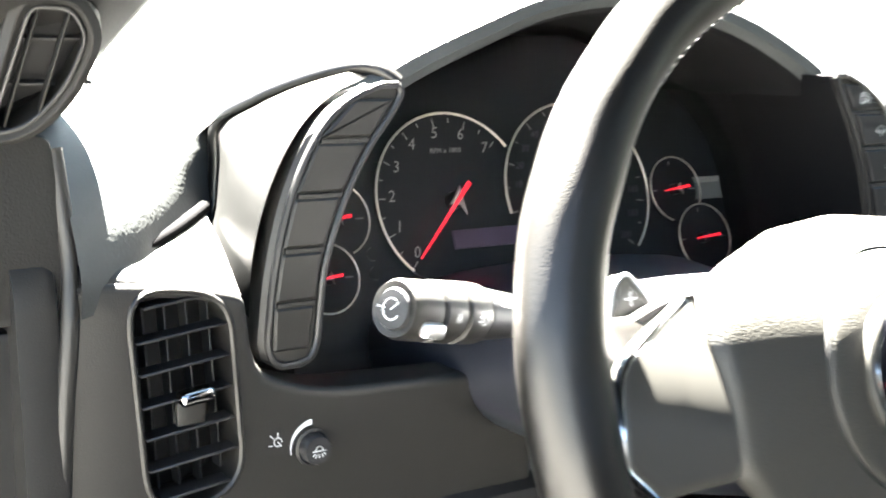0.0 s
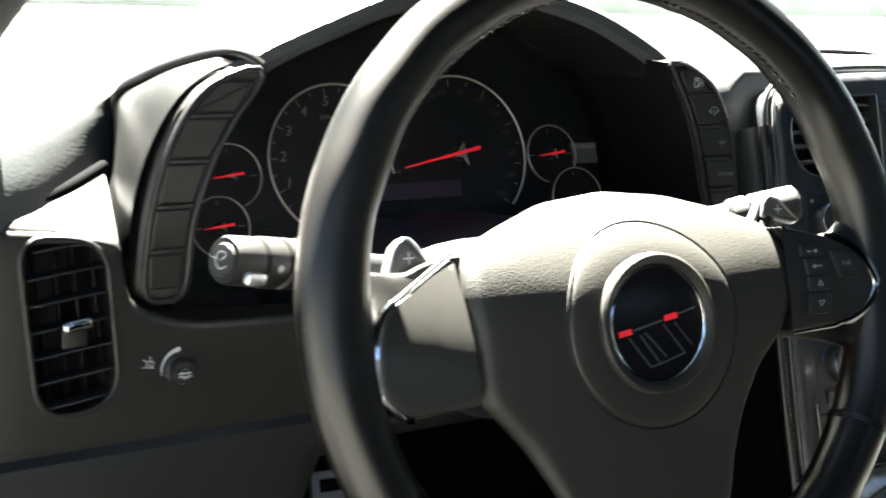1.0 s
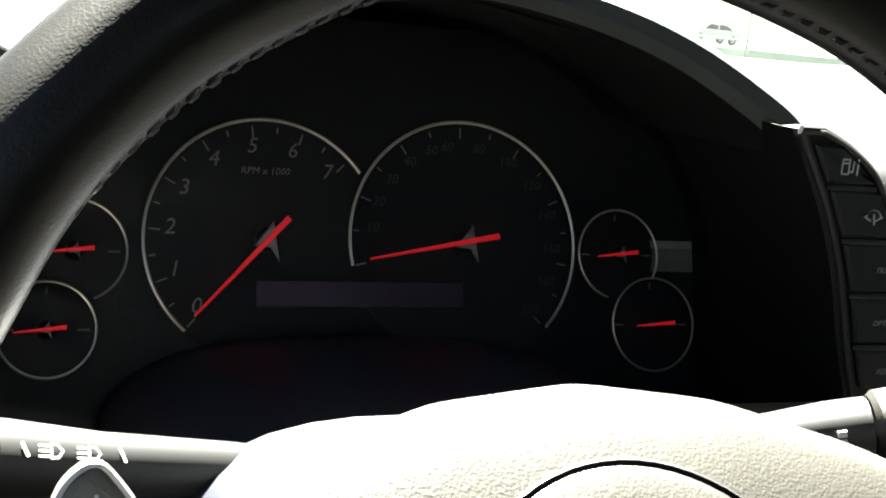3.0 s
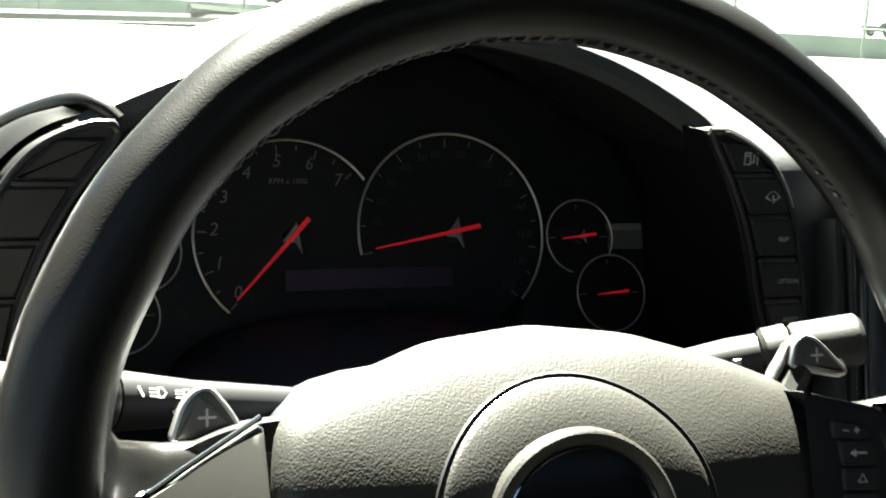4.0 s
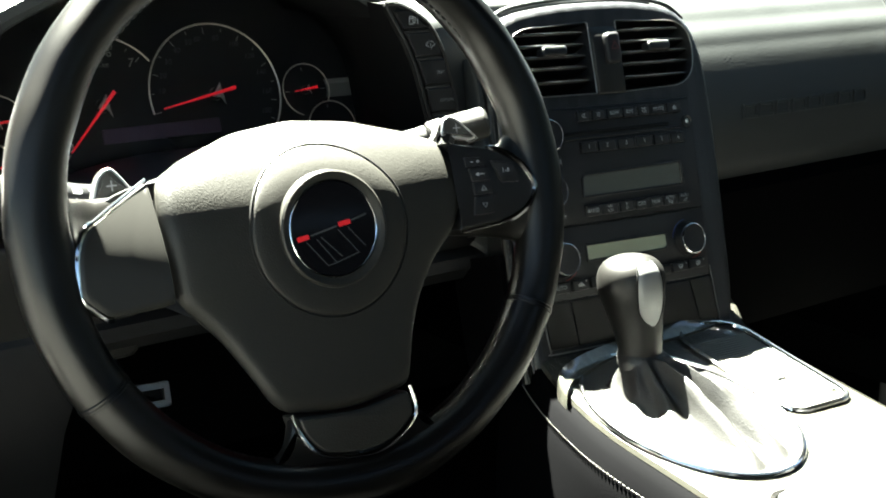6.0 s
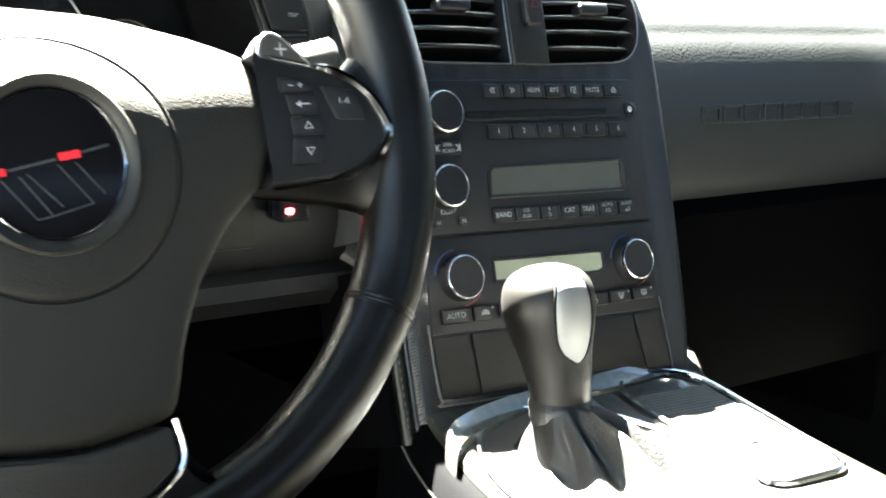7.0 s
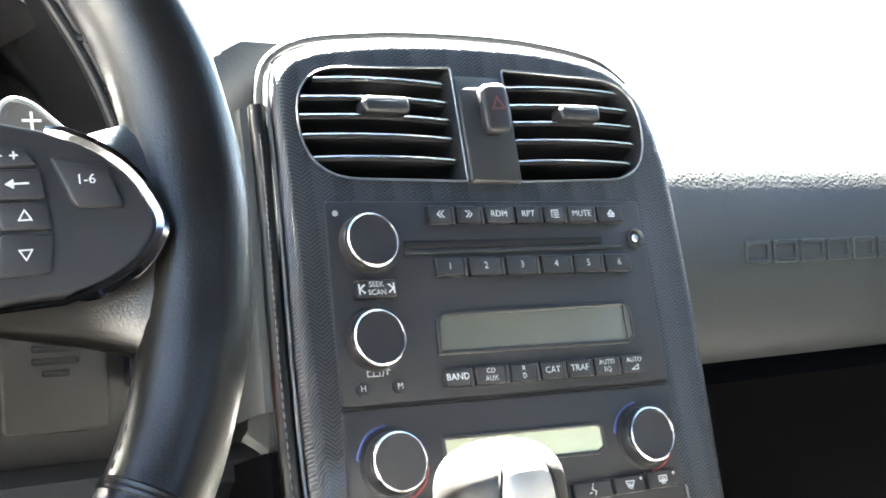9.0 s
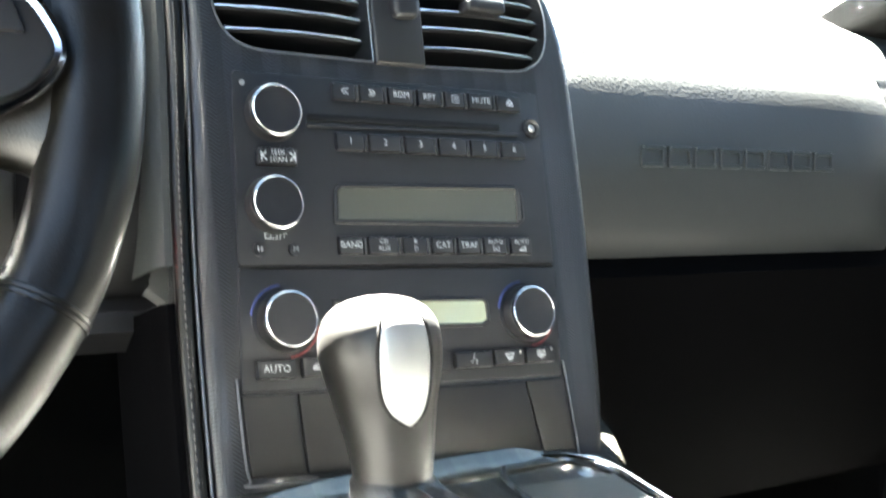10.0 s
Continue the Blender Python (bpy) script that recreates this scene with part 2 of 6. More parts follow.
def holed_plate(outer, holes, front, back, bevel=0.002, steps=2):
    """A plate with openings cut through it; the outer front edge is rounded."""
    bm = bmesh.new()
    rings = [[(x, back, z) for x, z in outer]]
    for i in range(steps + 1):
        a = math.pi / 2 * i / steps
        rings.append([(x, front + bevel * (1 - math.sin(a)), z) for x, z in inset(outer, bevel * (1 - math.cos(a)))])
    vs = [[bm.verts.new(p) for p in r] for r in rings]
    k = len(outer)
    for a, b in zip(vs, vs[1:]):
        for i in range(k):
            bm.faces.new((a[i], a[(i + 1) % k], b[(i + 1) % k], b[i]))
    edges = [bm.edges.get((vs[-1][i], vs[-1][(i + 1) % k])) for i in range(k)]
    for hole in holes:
        f = [bm.verts.new((x, front, z)) for x, z in hole]
        g = [bm.verts.new((x, back, z)) for x, z in hole]
        h = len(hole)
        for i in range(h):
            bm.faces.new((f[i], f[(i + 1) % h], g[(i + 1) % h], g[i]))
        edges += [bm.edges.get((f[i], f[(i + 1) % h])) for i in range(h)]
    bmesh.ops.triangle_fill(bm, edges=edges, use_beauty=True)
    return bm


def frame_plate(outer, inner, front, back, bevel=0.001, bm=None):
    """A frame between two outlines of the same number of points."""
    bi = bevel
    rings = [[(x, back, z) for x, z in outer], [(x, front + bi, z) for x, z in outer], [(x, front, z) for x, z in inset(outer, bi)],
             [(x, front, z) for x, z in inset(inner, -bi)], [(x, front + bi, z) for x, z in inner], [(x, back, z) for x, z in inner]]
    rings.append(rings[0])
    return rings_mesh(rings, True, (False, False), bm)


def box(cx, cy, cz, sx, sy, sz, bevel=0.0, seg=2, bm=None):
    bm = bm or bmesh.new()
    got = bmesh.ops.create_cube(bm, size=1.0)["verts"]
    for v in got:
        v.co = Vector((cx + v.co.x * sx, cy + v.co.y * sy, cz + v.co.z * sz))
    if bevel:
        es = list({e for v in got for e in v.link_edges})
        bmesh.ops.bevel(bm, geom=es, offset=bevel, segments=seg, affect="EDGES", profile=0.5)
    return bm


def lathe(profile, n=40, centre=(0, 0), bm=None, y0=0.0, caps=(True, True)):
    """Rings of (radius, y) round an axis along y."""
    rings = [[(centre[0] + r * math.cos(2 * math.pi * i / n), y0 + y, centre[1] + r * math.sin(2 * math.pi * i / n)) for i in range(n)] for r, y in profile]
    return rings_mesh(rings, True, caps, bm)


def tube(path, radius, n=10, closed=False, caps=True, bm=None, flat=None):
    """A tube along points; radius one number or one a point; flat squeezes it across."""
    bm = bm or bmesh.new()
    pts = [Vector(p) for p in path]
    k = len(pts)
    rings, up = [], None
    for i, p in enumerate(pts):
        if closed:
            t = pts[(i + 1) % k] - pts[i - 1]
        else:
            t = pts[min(i + 1, k - 1)] - pts[max(i - 1, 0)]
        t.normalize()
        if up is None:
            up = t.orthogonal().normalized()
        up = (up - t * up.dot(t)).normalized()
        side = t.cross(up)
        r = radius[i] if isinstance(radius, (list, tuple)) else radius
        rings.append([p + r * (math.cos(2 * math.pi * j / n) * up + math.sin(2 * math.pi * j / n) * side) for j in range(n)])
    if closed:
        rings.append(rings[0])
        bm2 = bm
        vs = [[bm2.verts.new(q) for q in ring] for ring in rings[:-1]]
        vs.append(vs[0])
        for a, b in zip(vs, vs[1:]):
            for j in range(n):
                bm2.faces.new((a[j], a[(j + 1) % n], b[(j + 1) % n], b[j]))
        return bm2
    return rings_mesh(rings, True, (caps, caps), bm)


def arc(cx, cz, r, a0, a1, n=40, y=0.0):
    return [(cx + r * math.cos(radians(a0 + (a1 - a0) * i / n)), y, cz + r * math.sin(radians(a0 + (a1 - a0) * i / n))) for i in range(n + 1)]


def rect(x0, x1, z0, z1):
    return [(x0, z0), (x1, z0), (x1, z1), (x0, z1)]


def smooth_path(pts, n=8):
    """A Catmull-Rom curve through points of any number of values."""
    out, k = [], len(pts)
    for i in range(k - 1):
        p0, p1, p2, p3 = (np.array(pts[max(min(j, k - 1), 0)], float) for j in (i - 1, i, i + 1, i + 2))
        for j in range(n):
            t = j / n
            out.append(tuple(0.5 * (2 * p1 + (p2 - p0) * t + (2 * p0 - 5 * p1 + 4 * p2 - p3) * t * t + (3 * p1 - p0 - 3 * p2 + p3) * t ** 3)))
    out.append(tuple(float(v) for v in pts[-1]))
    return out


def words(text, size, parent, x, y, z, mat=None, name="lettering", slant=0.0, turn=0.0):
    """Raised letters in the plane of x and z, read from -y."""
    cu = bpy.data.curves.new("letters", "FONT")
    cu.body, cu.size, cu.align_x, cu.align_y, cu.shear = text, size, "CENTER", "CENTER", slant
    cu.resolution_u = 2
    tmp = bpy.data.objects.new("letters", cu)
    scene.collection.objects.link(tmp)
    bpy.context.view_layer.update()
    me = bpy.data.meshes.new_from_object(tmp.evaluated_get(bpy.context.evaluated_depsgraph_get()))
    bpy.data.objects.remove(tmp)
    bpy.data.curves.remove(cu)
    me.transform(pose(x, y, z, 90, 0, 0) @ pose(0, 0, 0, 0, 0, turn))
    me.name = name
    me.materials.append(mat or M_WHITE)
    ob = new(name, me)
    ob.parent = parent
    return ob


def strokes(lines, width, parent, y, mat=None, name="symbol"):
    """A small printed symbol of thin strokes: polylines in x, z."""
    bm = bmesh.new()
    for ln in lines:
        for (x0, z0), (x1, z1) in zip(ln, ln[1:]):
            d = Vector((x1 - x0, z1 - z0))
            if d.length < 1e-7:
                continue
            d.normalize()
            nx, nz = -d.y * width / 2, d.x * width / 2
            ex, ez = d.x * width / 2, d.y * width / 2
            bm.faces.new([bm.verts.new(p) for p in ((x0 - ex + nx, y, z0 - ez + nz), (x0 - ex - nx, y, z0 - ez - nz), (x1 + ex - nx, y, z1 + ez - nz), (x1 + ex + nx, y, z1 + ez + nz))])
    return link(name, bm, mat or M_WHITE, parent, smooth=False)


def ringpts(cx, cz, r, a0, a1, n=10):
    return [(x, z) for x, _, z in arc(cx, cz, r, a0, a1, n)]


def wpart(name, bm, mat, parent, label="", **kw):
    """A part given in world coordinates."""
    bmesh.ops.transform(bm, matrix=parent.matrix_world.inverted(), verts=bm.verts)
    return link(name, bm, mat, parent, label, **kw)


# ---- ground and distance ----
def grid(x0, x1, y0, y1, nx, ny, height):
    bm = bmesh.new()
    vs = [[bm.verts.new((x0 + (x1 - x0) * i / nx, y0 + (y1 - y0) * j / ny, height(x0 + (x1 - x0) * i / nx, y0 + (y1 - y0) * j / ny))) for i in range(nx + 1)] for j in range(ny + 1)]
    for j in range(ny):
        for i in range(nx):
            bm.faces.new((vs[j][i], vs[j][i + 1], vs[j + 1][i + 1], vs[j + 1][i]))
    return bm


tagged(link("ground", grid(-600, 600, -600, 900, 12, 12, lambda x, y: 0.0), M_GROUND), "worn sunlit asphalt of an open lot", "ground", kind="structure")
tagged(link("grass_bank", grid(-140, 260, 82, 140, 20, 8, lambda x, y: 7.5 * ((y - 82) / 58) ** 0.8 + 0.4 * math.sin(x * 0.07) * (y - 82) / 58), M_GRASS), "sunlit grass bank rising beyond the parked cars", "grass", kind="structure")
tagged(link("lawn", grid(-90, 140, 34, 62, 6, 3, lambda x, y: 0.02), M_GRASS), "strip of sunlit grass beyond the low wall", "grass", kind="structure")


def low_wall():
    w = link("boundary_wall", box(6, 26, 0.27, 60, 0.25, 0.54, 0.02), M_WALL)
    tagged(w, "low grey-green boundary wall across the lot", "wall", kind="structure")


low_wall()


def fence():
    th = thing("fence", Matrix.Translation((6, 25.4, 0)), "galvanised metal fence with posts and rails on the low wall", "fence")
    for i in range(13):
        x = -24 + i * 4.0
        part("post", tube([(x, 0, 0.0), (x, 0, 2.2)], 0.035, 8), M_FENCE, th)
    for z in (0.75, 2.15):
        part("rail", tube([(-26, 0, z), (26, 0, z)], 0.022, 6), M_FENCE, th)


fence()


def parked_car(m, paint, label):
    th = thing("parked_car", m, label, "car", "cars parked in the distance")
    prof = [(-2.2, 0.35), (-2.25, 0.7), (-2.0, 0.95), (-1.5, 1.02), (-1.0, 1.42), (0.6, 1.45), (1.25, 1.02), (2.05, 0.85), (2.25, 0.6), (2.2, 0.35)]
    rings = []
    for y, s in ((-0.85, 0.94), (-0.8, 1.0), (0.8, 1.0), (0.85, 0.94)):
        rings.append([(x * (s if z > 1.1 else 1), y * (0.82 if z > 1.1 else 1), z * (1 if z < 1.1 else 0.995)) for x, z in prof])
    part("body", rings_mesh(rings), paint, th)
    for y in (-0.72, 0.72):
        s = -1 if y < 0 else 1
        part("side_window", rings_mesh([[(x, s * (0.86 - 0.14 * (z - 1.0) / 0.42), z) for x, z in ((-1.35, 1.04), (-0.95, 1.36), (-0.2, 1.38), (-0.2, 1.04))], [(x, s * 0.6, z) for x, z in ((-1.35, 1.04), (-0.95, 1.36), (-0.2, 1.38), (-0.2, 1.04))]]), M_CARGLASS, th)
        part("side_window", rings_mesh([[(x, s * (0.86 - 0.14 * (z - 1.0) / 0.42), z) for x, z in ((-0.1, 1.04), (-0.1, 1.38), (0.55, 1.38), (1.05, 1.04))], [(x, s * 0.6, z) for x, z in ((-0.1, 1.04), (-0.1, 1.38), (0.55, 1.38), (1.05, 1.04))]]), M_CARGLASS, th)
        for x in (-1.4, 1.4):
            wh = part("wheel", lathe([(0.2, -0.1), (0.3, -0.1), (0.34, -0.06), (0.34, 0.06), (0.3, 0.1), (0.2, 0.1)], 20, (x, 0.34), None, y * 1.08), M_TYRE, th)
            part("rim", lathe([(0.02, -0.115), (0.18, -0.11), (0.2, -0.09), (0.2, 0.09), (0.18, 0.11), (0.02, 0.115)], 16, (x, 0.34), None, y * 1.08), M_FENCE, wh)


parked_car(pose(17.5, 72, 0, 0, 0, 0), M_CARWHITE, "white car parked far off behind the fence")
parked_car(pose(52, 78, 0, 0, 0, 180), M_CARWHITE, "white car parked on the far side of the lot")
parked_car(pose(63, 70, 0, 0, 0, 4), M_CARDARK, "dark car parked on the far side of the lot")


# ---- car shell ----
shell = thing("car_shell", Matrix.Translation((0.42, 0.2, 0.15)), "dark interior shell of a low sports car", "car body", kind="structure")
wpart("floor_pan", box(0.42, 0.1, 0.16, 1.5, 2.4, 0.04, 0.005), M_CARPET, shell)
wpart("firewall", box(0.42, 0.93, 0.45, 1.5, 0.04, 0.62, 0.005), M_CARPET, shell)
wpart("bulkhead", box(0.42, -1.2, 0.60, 1.5, 0.05, 0.90, 0.02), M_CARPET, shell)
roof = [[(0.42 + u * (0.64 - 0.05 * abs(s)), -0.02 - 1.1 * s, 1.135 + 0.035 * math.sin(math.pi * min(s + 0.15, 1)) - 0.03 * u * u - (0.06 * (abs(u) > 0.95))) for u in np.linspace(-1, 1, 13)] for s in np.linspace(0, 1, 8)]
wpart("headliner", rings_mesh(roof, False), M_CARPET, shell)
wpart("kick_panel", box(1.19, 0.7, 0.44, 0.03, 0.6, 0.66, 0.005), M_CARPET, shell)
wpart("kick_panel", box(-0.33, 0.75, 0.45, 0.03, 0.5, 0.75, 0.005), M_CARPET, shell)
wpart("side_wall", box(-0.37, -0.98, 0.62, 0.05, 0.5, 1.0, 0.02), M_CARPET, shell)
wpart("side_wall", box(1.21, -1.0, 0.50, 0.05, 0.5, 0.6, 0.02), M_CARPET, shell)
wpart("sill", box(-0.36, -0.3, 0.27, 0.12, 1.7, 0.2, 0.03), M_BLACK, shell)


def right_door():
    th = thing("passenger_door", Matrix.Translation((1.2, 0, 0.25)), "dark vinyl-trimmed passenger door, shut", "car door")
    rings = []
    for z, x in ((0.22, 1.17), (0.45, 1.19), (0.62, 1.165), (0.74, 1.16), (0.79, 1.175), (0.80, 1.23)):
        rings.append([(x, y, z + 0.03 * (y > 0.2)) for y in np.linspace(-1.1, 0.62, 12)])
    wpart("door_trim", rings_mesh(rings, False), M_PLASTIC, th)
    pane = [[(1.205 - 0.25 * (z - 0.80), y + (z - 0.80) * -0.4, z) for y in np.linspace(-0.95, 0.45 - 1.6 * (z - 0.80), 8)] for z in (0.795, 0.95, 1.12)]
    wpart("window_pane", rings_mesh(pane, False), M_SIDEGLASS, th, "tinted side window")
    wpart("armrest", box(1.13, -0.2, 0.56, 0.09, 0.6, 0.06, 0.02), M_PAD, th)


right_door()


def driver_door():
    """The driver's door, swung wide open."""
    th = thing("driver_door", pose(-0.46, 0.66, 0.25, 0, 0, -78), "dark vinyl-trimmed driver's door, swung wide open", "car door")
    rings = []
    for z, x in ((0.0, 0.0), (0.2, 0.02), (0.38, 0.0), (0.50, -0.01), (0.55, 0.0), (0.56, 0.06)):
        rings.append([(x, -y, z) for y in np.linspace(0.0, 1.15, 10)])
    part("door_trim", rings_mesh([[(-a, b, c) for a, b, c in r] for r in rings], False), M_PLASTIC, th)
    part("outer_skin", box(0.09, -0.57, 0.28, 0.02, 1.15, 0.56, 0.008), M_CARWHITE, th)


driver_door()

# the white bonnet ahead of the windscreen
bonnet = link("bonnet", grid(-0.42, 1.26, 1.02, 2.1, 16, 16, lambda x, y: 0.80 - 0.10 * (y - 1.0) ** 2 + 0.05 * math.cos((x + 0.1) * 5.5) ** 8 * 0.4 + 0.05 * math.cos((x - 0.94) * 4) ** 8 * 0.4), M_CARWHITE)
tagged(bonnet, "bright pale painted bonnet of the car", "bonnet")


def windscreen():
    rings = []
    for i in range(9):
        s = i / 8
        y, z = 1.02 - 1.02 * s, 0.835 + 0.30 * s
        rings.append([(0.42 + u * (0.74 - 0.10 * s), y - 0.16 * (u * u) * (1 - 0.4 * s), z) for u in np.linspace(-1, 1, 17)])
    ob = link("windscreen", rings_mesh(rings, False), M_GLASS)
    ob.visible_shadow = False
    tagged(ob, "clear raked car windscreen washed out by sun", "windscreen", kind="structure")


windscreen()


def pillar(side):
    """Windscreen pillar trim with its demister vent."""
    fx, dz = ((lambda x: x), 0.0) if side < 0 else ((lambda x: 0.79 - x), 0.032)
    th = thing("windscreen_pillar", Matrix.Translation((fx(-0.28), 0.3, 0.8)), "dark grained windscreen pillar trim with a small vent", "car pillar", "windscreen pillars")
    path = [(0.40, 0.800, -0.246), (0.345, 0.826, -0.245), (0.30, 0.846, -0.244), (0.20, 0.882, -0.243), (0.10, 0.918, -0.242), (-0.05, 0.972, -0.241), (-0.20, 1.03, -0.241), (-0.35, 1.09, -0.241)]
    rings = []
    for y, z, x in path:
        sec = [(0.0, 0.0, 0.0), (-0.004, -0.006, -0.004), (-0.010, -0.010, -0.007), (-0.030, -0.014, -0.011), (-0.065, -0.016, -0.013), (-0.078, -0.012, -0.012), (-0.086, 0.0, -0.006), (-0.098, 0.04, 0.01), (-0.05, 0.06, 0.03), (-0.002, 0.025, 0.014)]
        rings.append([(fx(x + a), y + b, z + c + dz) for a, b, c in sec])
    wpart("trim", rings_mesh(rings), M_PILLAR, th)
    return th


pillar_l = pillar(-1)
pillar(1)


def pillar_vent(th):
    """Small demister vent standing out of the pillar's foot."""
    out = rounded([(-0.029, -0.033), (-0.006, -0.031), (0.012, -0.013), (0.0225, 0.013), (0.014, 0.029), (-0.008, 0.030)], [0.004, 0.012, 0.02, 0.010, 0.008, 0.010], 5)
    m = Matrix.Translation((-0.2925, 0.172, 0.8565)) @ pose(0, 0, 0, 22, 0, -16)
    inn = inset(out, 0.0062)

    def put(name, bm, mat):
        bmesh.ops.transform(bm, matrix=m, verts=bm.verts)
        wpart(name, bm, mat, th)
    put("vent_frame", frame_plate(out, inn, -0.004, 0.05, 0.0028), M_PILLAR)
    put("vent_lip", tube([(x, -0.0030, z) for x, z in inn], 0.0008, 6, closed=True), M_BLACK)
    put("vent_throat", plate(inset(out, 0.004), 0.016, 0.020, 0.0005), M_DEEP)
    for x in (-0.0075, 0.0035):
        bm = box(0, 0.003, 0, 0.0010, 0.010, 0.050, 0.0004, 1)
        bmesh.ops.transform(bm, matrix=pose(x, 0.0, 0.0, 0, 17, 0), verts=bm.verts)
        put("vent_slat", bm, M_PILLAR)
    for z in (-0.012, 0.006):
        put("vent_vane", box(0.0, 0.012, z, 0.034, 0.004, 0.0010, 0.0003, 1), M_BLACK)


pillar_vent(pillar_l)

# ---- dashboard ----
dash = thing("dashboard", Matrix.Translation((0.42, 0.35, 0.55)), "black grained vinyl dashboard, its top washed out by sun", "dashboard")
LEFT = [(0.245, 0.748), (0.243, 0.763), (0.2535, 0.787), (0.272, 0.809), (0.304, 0.8240), (0.37, 0.839), (0.48, 0.852), (0.62, 0.86), (0.8, 0.856), (1.0, 0.838)]
MIDDLE = [(0.44, 0.70), (0.44, 0.74), (0.44, 0.78), (0.44, 0.81), (0.44, 0.83), (0.46, 0.845), (0.52, 0.856), (0.62, 0.862), (0.8, 0.858), (1.0, 0.838)]
GAP = [(0.262, 0.634), (0.236, 0.648), (0.238, 0.71), (0.244, 0.76), (0.252, 0.81), (0.275, 0.838), (0.34, 0.852), (0.5, 0.866), (0.8, 0.86), (1.0, 0.838)]
STACK = [(0.19, 0.56), (0.215, 0.63), (0.232, 0.70), (0.25, 0.77), (0.264, 0.825), (0.275, 0.843), (0.34, 0.857), (0.5, 0.868), (0.8, 0.86), (1.0, 0.838)]
PASS = [(0.262, 0.643), (0.252, 0.664), (0.2475, 0.700), (0.2500, 0.720), (0.2567, 0.740), (0.2660, 0.760), (0.2772, 0.780), (0.2940, 0.803), (0.340, 0.835), (0.52, 0.872), (1.0, 0.838)]
CORNER = [(0.346, 0.748), (0.346, 0.762), (0.348, 0.785), (0.352, 0.808), (0.358, 0.822), (0.39, 0.838), (0.48, 0.852), (0.62, 0.86), (0.8, 0.856), (1.0, 0.838)]


def swept(pf, d, dz=0.0):
    """A profile whose rear edge is drawn forward by d, fading out towards the windscreen."""
    return [(y + d * max(0.0, 1 - (y - 0.243) / 0.35), z + dz * max(0.0, 1 - (y - 0.243) / 0.2)) for y, z in pf]


stations = [(-0.266, swept(LEFT, -0.018)), (-0.23, swept(LEFT, 0.008, 0.002)), (-0.195, swept(LEFT, 0.05, 0.006)), (-0.154, CORNER), (-0.148, MIDDLE), (0.235, MIDDLE), (0.256, GAP), (0.288, GAP), (0.31, STACK), (0.53, STACK), (0.56, PASS), (0.62, PASS), (0.75, PASS), (0.9, PASS), (0.955, PASS), (0.968, swept(PASS, 0.008)), (0.974, swept(PASS, 0.03)), (1.16, swept(PASS, 0.03))]
lines = [(x, smooth_path(pf, 9 if len(pf) == 11 else 10)) for x, pf in stations]
rings = []
for (xa, la), (xb, lb) in zip(lines, lines[1:] + lines[-1:]):
    for u in ((0, 0.25, 0.5, 0.75) if -0.27 < xa < -0.155 else (0,)):
        rings.append([(xa + (xb - xa) * u, p[0] + (q[0] - p[0]) * u, p[1] + (q[1] - p[1]) * u) for p, q in zip(la, lb)])
xs = [round(r[0][0], 4) for r in rings]
cut, gap = xs.index(-0.148), xs.index(0.256)
wpart("side_pad", rings_mesh(rings[:cut], False), M_PAD, dash, "grained black vinyl pad at the dash end", angle=60)
wpart("middle_pad", rings_mesh(rings[cut:gap], False), M_PAD, dash, "grained black vinyl dash top", angle=60)
wpart("upper_pad", rings_mesh(rings[gap:], False), M_PAD, dash, "grained black vinyl dash top", angle=60)

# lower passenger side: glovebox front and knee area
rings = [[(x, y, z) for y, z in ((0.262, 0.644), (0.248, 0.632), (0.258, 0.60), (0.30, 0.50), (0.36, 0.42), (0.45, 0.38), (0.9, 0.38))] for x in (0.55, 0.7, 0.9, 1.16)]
# footwell shade is painted in by the near-black material
wpart("glovebox", rings_mesh(rings, False), M_LOWER, dash, "glovebox under the dash seam, its shade put into the colour")
# lower driver side panel beside the column
low = rounded([(-0.280, 0.60), (-0.02, 0.60), (-0.02, 0.694), (-0.15, 0.699), (-0.183, 0.712), (-0.188, 0.7505), (-0.205, 0.7555), (-0.225, 0.7590), (-0.245, 0.7610), (-0.270, 0.7640)], [0.01, 0.01, 0.02, 0.02, 0.012, 0.006, 0.01, 0.01, 0.01, 0.006], 3)
VENT_IN = rounded([(-0.0185, -0.053), (0.0255, -0.048), (0.0190, 0.0455), (-0.0265, 0.052)], [0.020, 0.024, 0.018, 0.018], 6)
hole = [(x - 0.217, z + 0.7055) for x, z in inset(VENT_IN, -0.001)]
wpart("switch_panel", holed_plate(low, [hole], 0.232, 0.262, 0.005, 3), M_PLASTIC, dash, "dark brown-grey lower dash panel")
front = smooth_path([(-0.269, 0.2345, 0.7632), (-0.245, 0.2345, 0.7600), (-0.225, 0.2345, 0.7580), (-0.205, 0.2345, 0.7545), (-0.189, 0.2360, 0.7495)], 4)
rear = smooth_path([(-0.264, 0.237, 0.7660), (-0.240, 0.252, 0.7680), (-0.221, 0.270, 0.7700), (-0.199, 0.291, 0.7735), (-0.171, 0.325, 0.7780)], 4)
ledge = []
for a, b in zip(front, rear):
    a, b = Vector(a), Vector(b)
    ledge.append([a - Vector((0, -0.001, 0.006)), a] + [a.lerp(b, u) + Vector((0, -0.001, 0.0022)) * math.sin(math.pi * u) for u in (0.2, 0.4, 0.6, 0.8)] + [b])
wpart("panel_ledge", rings_mesh(ledge, False), M_PLASTIC, dash, "smooth sunlit ledge over the side vent", angle=70)
knee = ((0.236, 0.634), (0.226, 0.628), (0.222, 0.610), (0.24, 0.55), (0.29, 0.46), (0.37, 0.40), (0.9, 0.36))
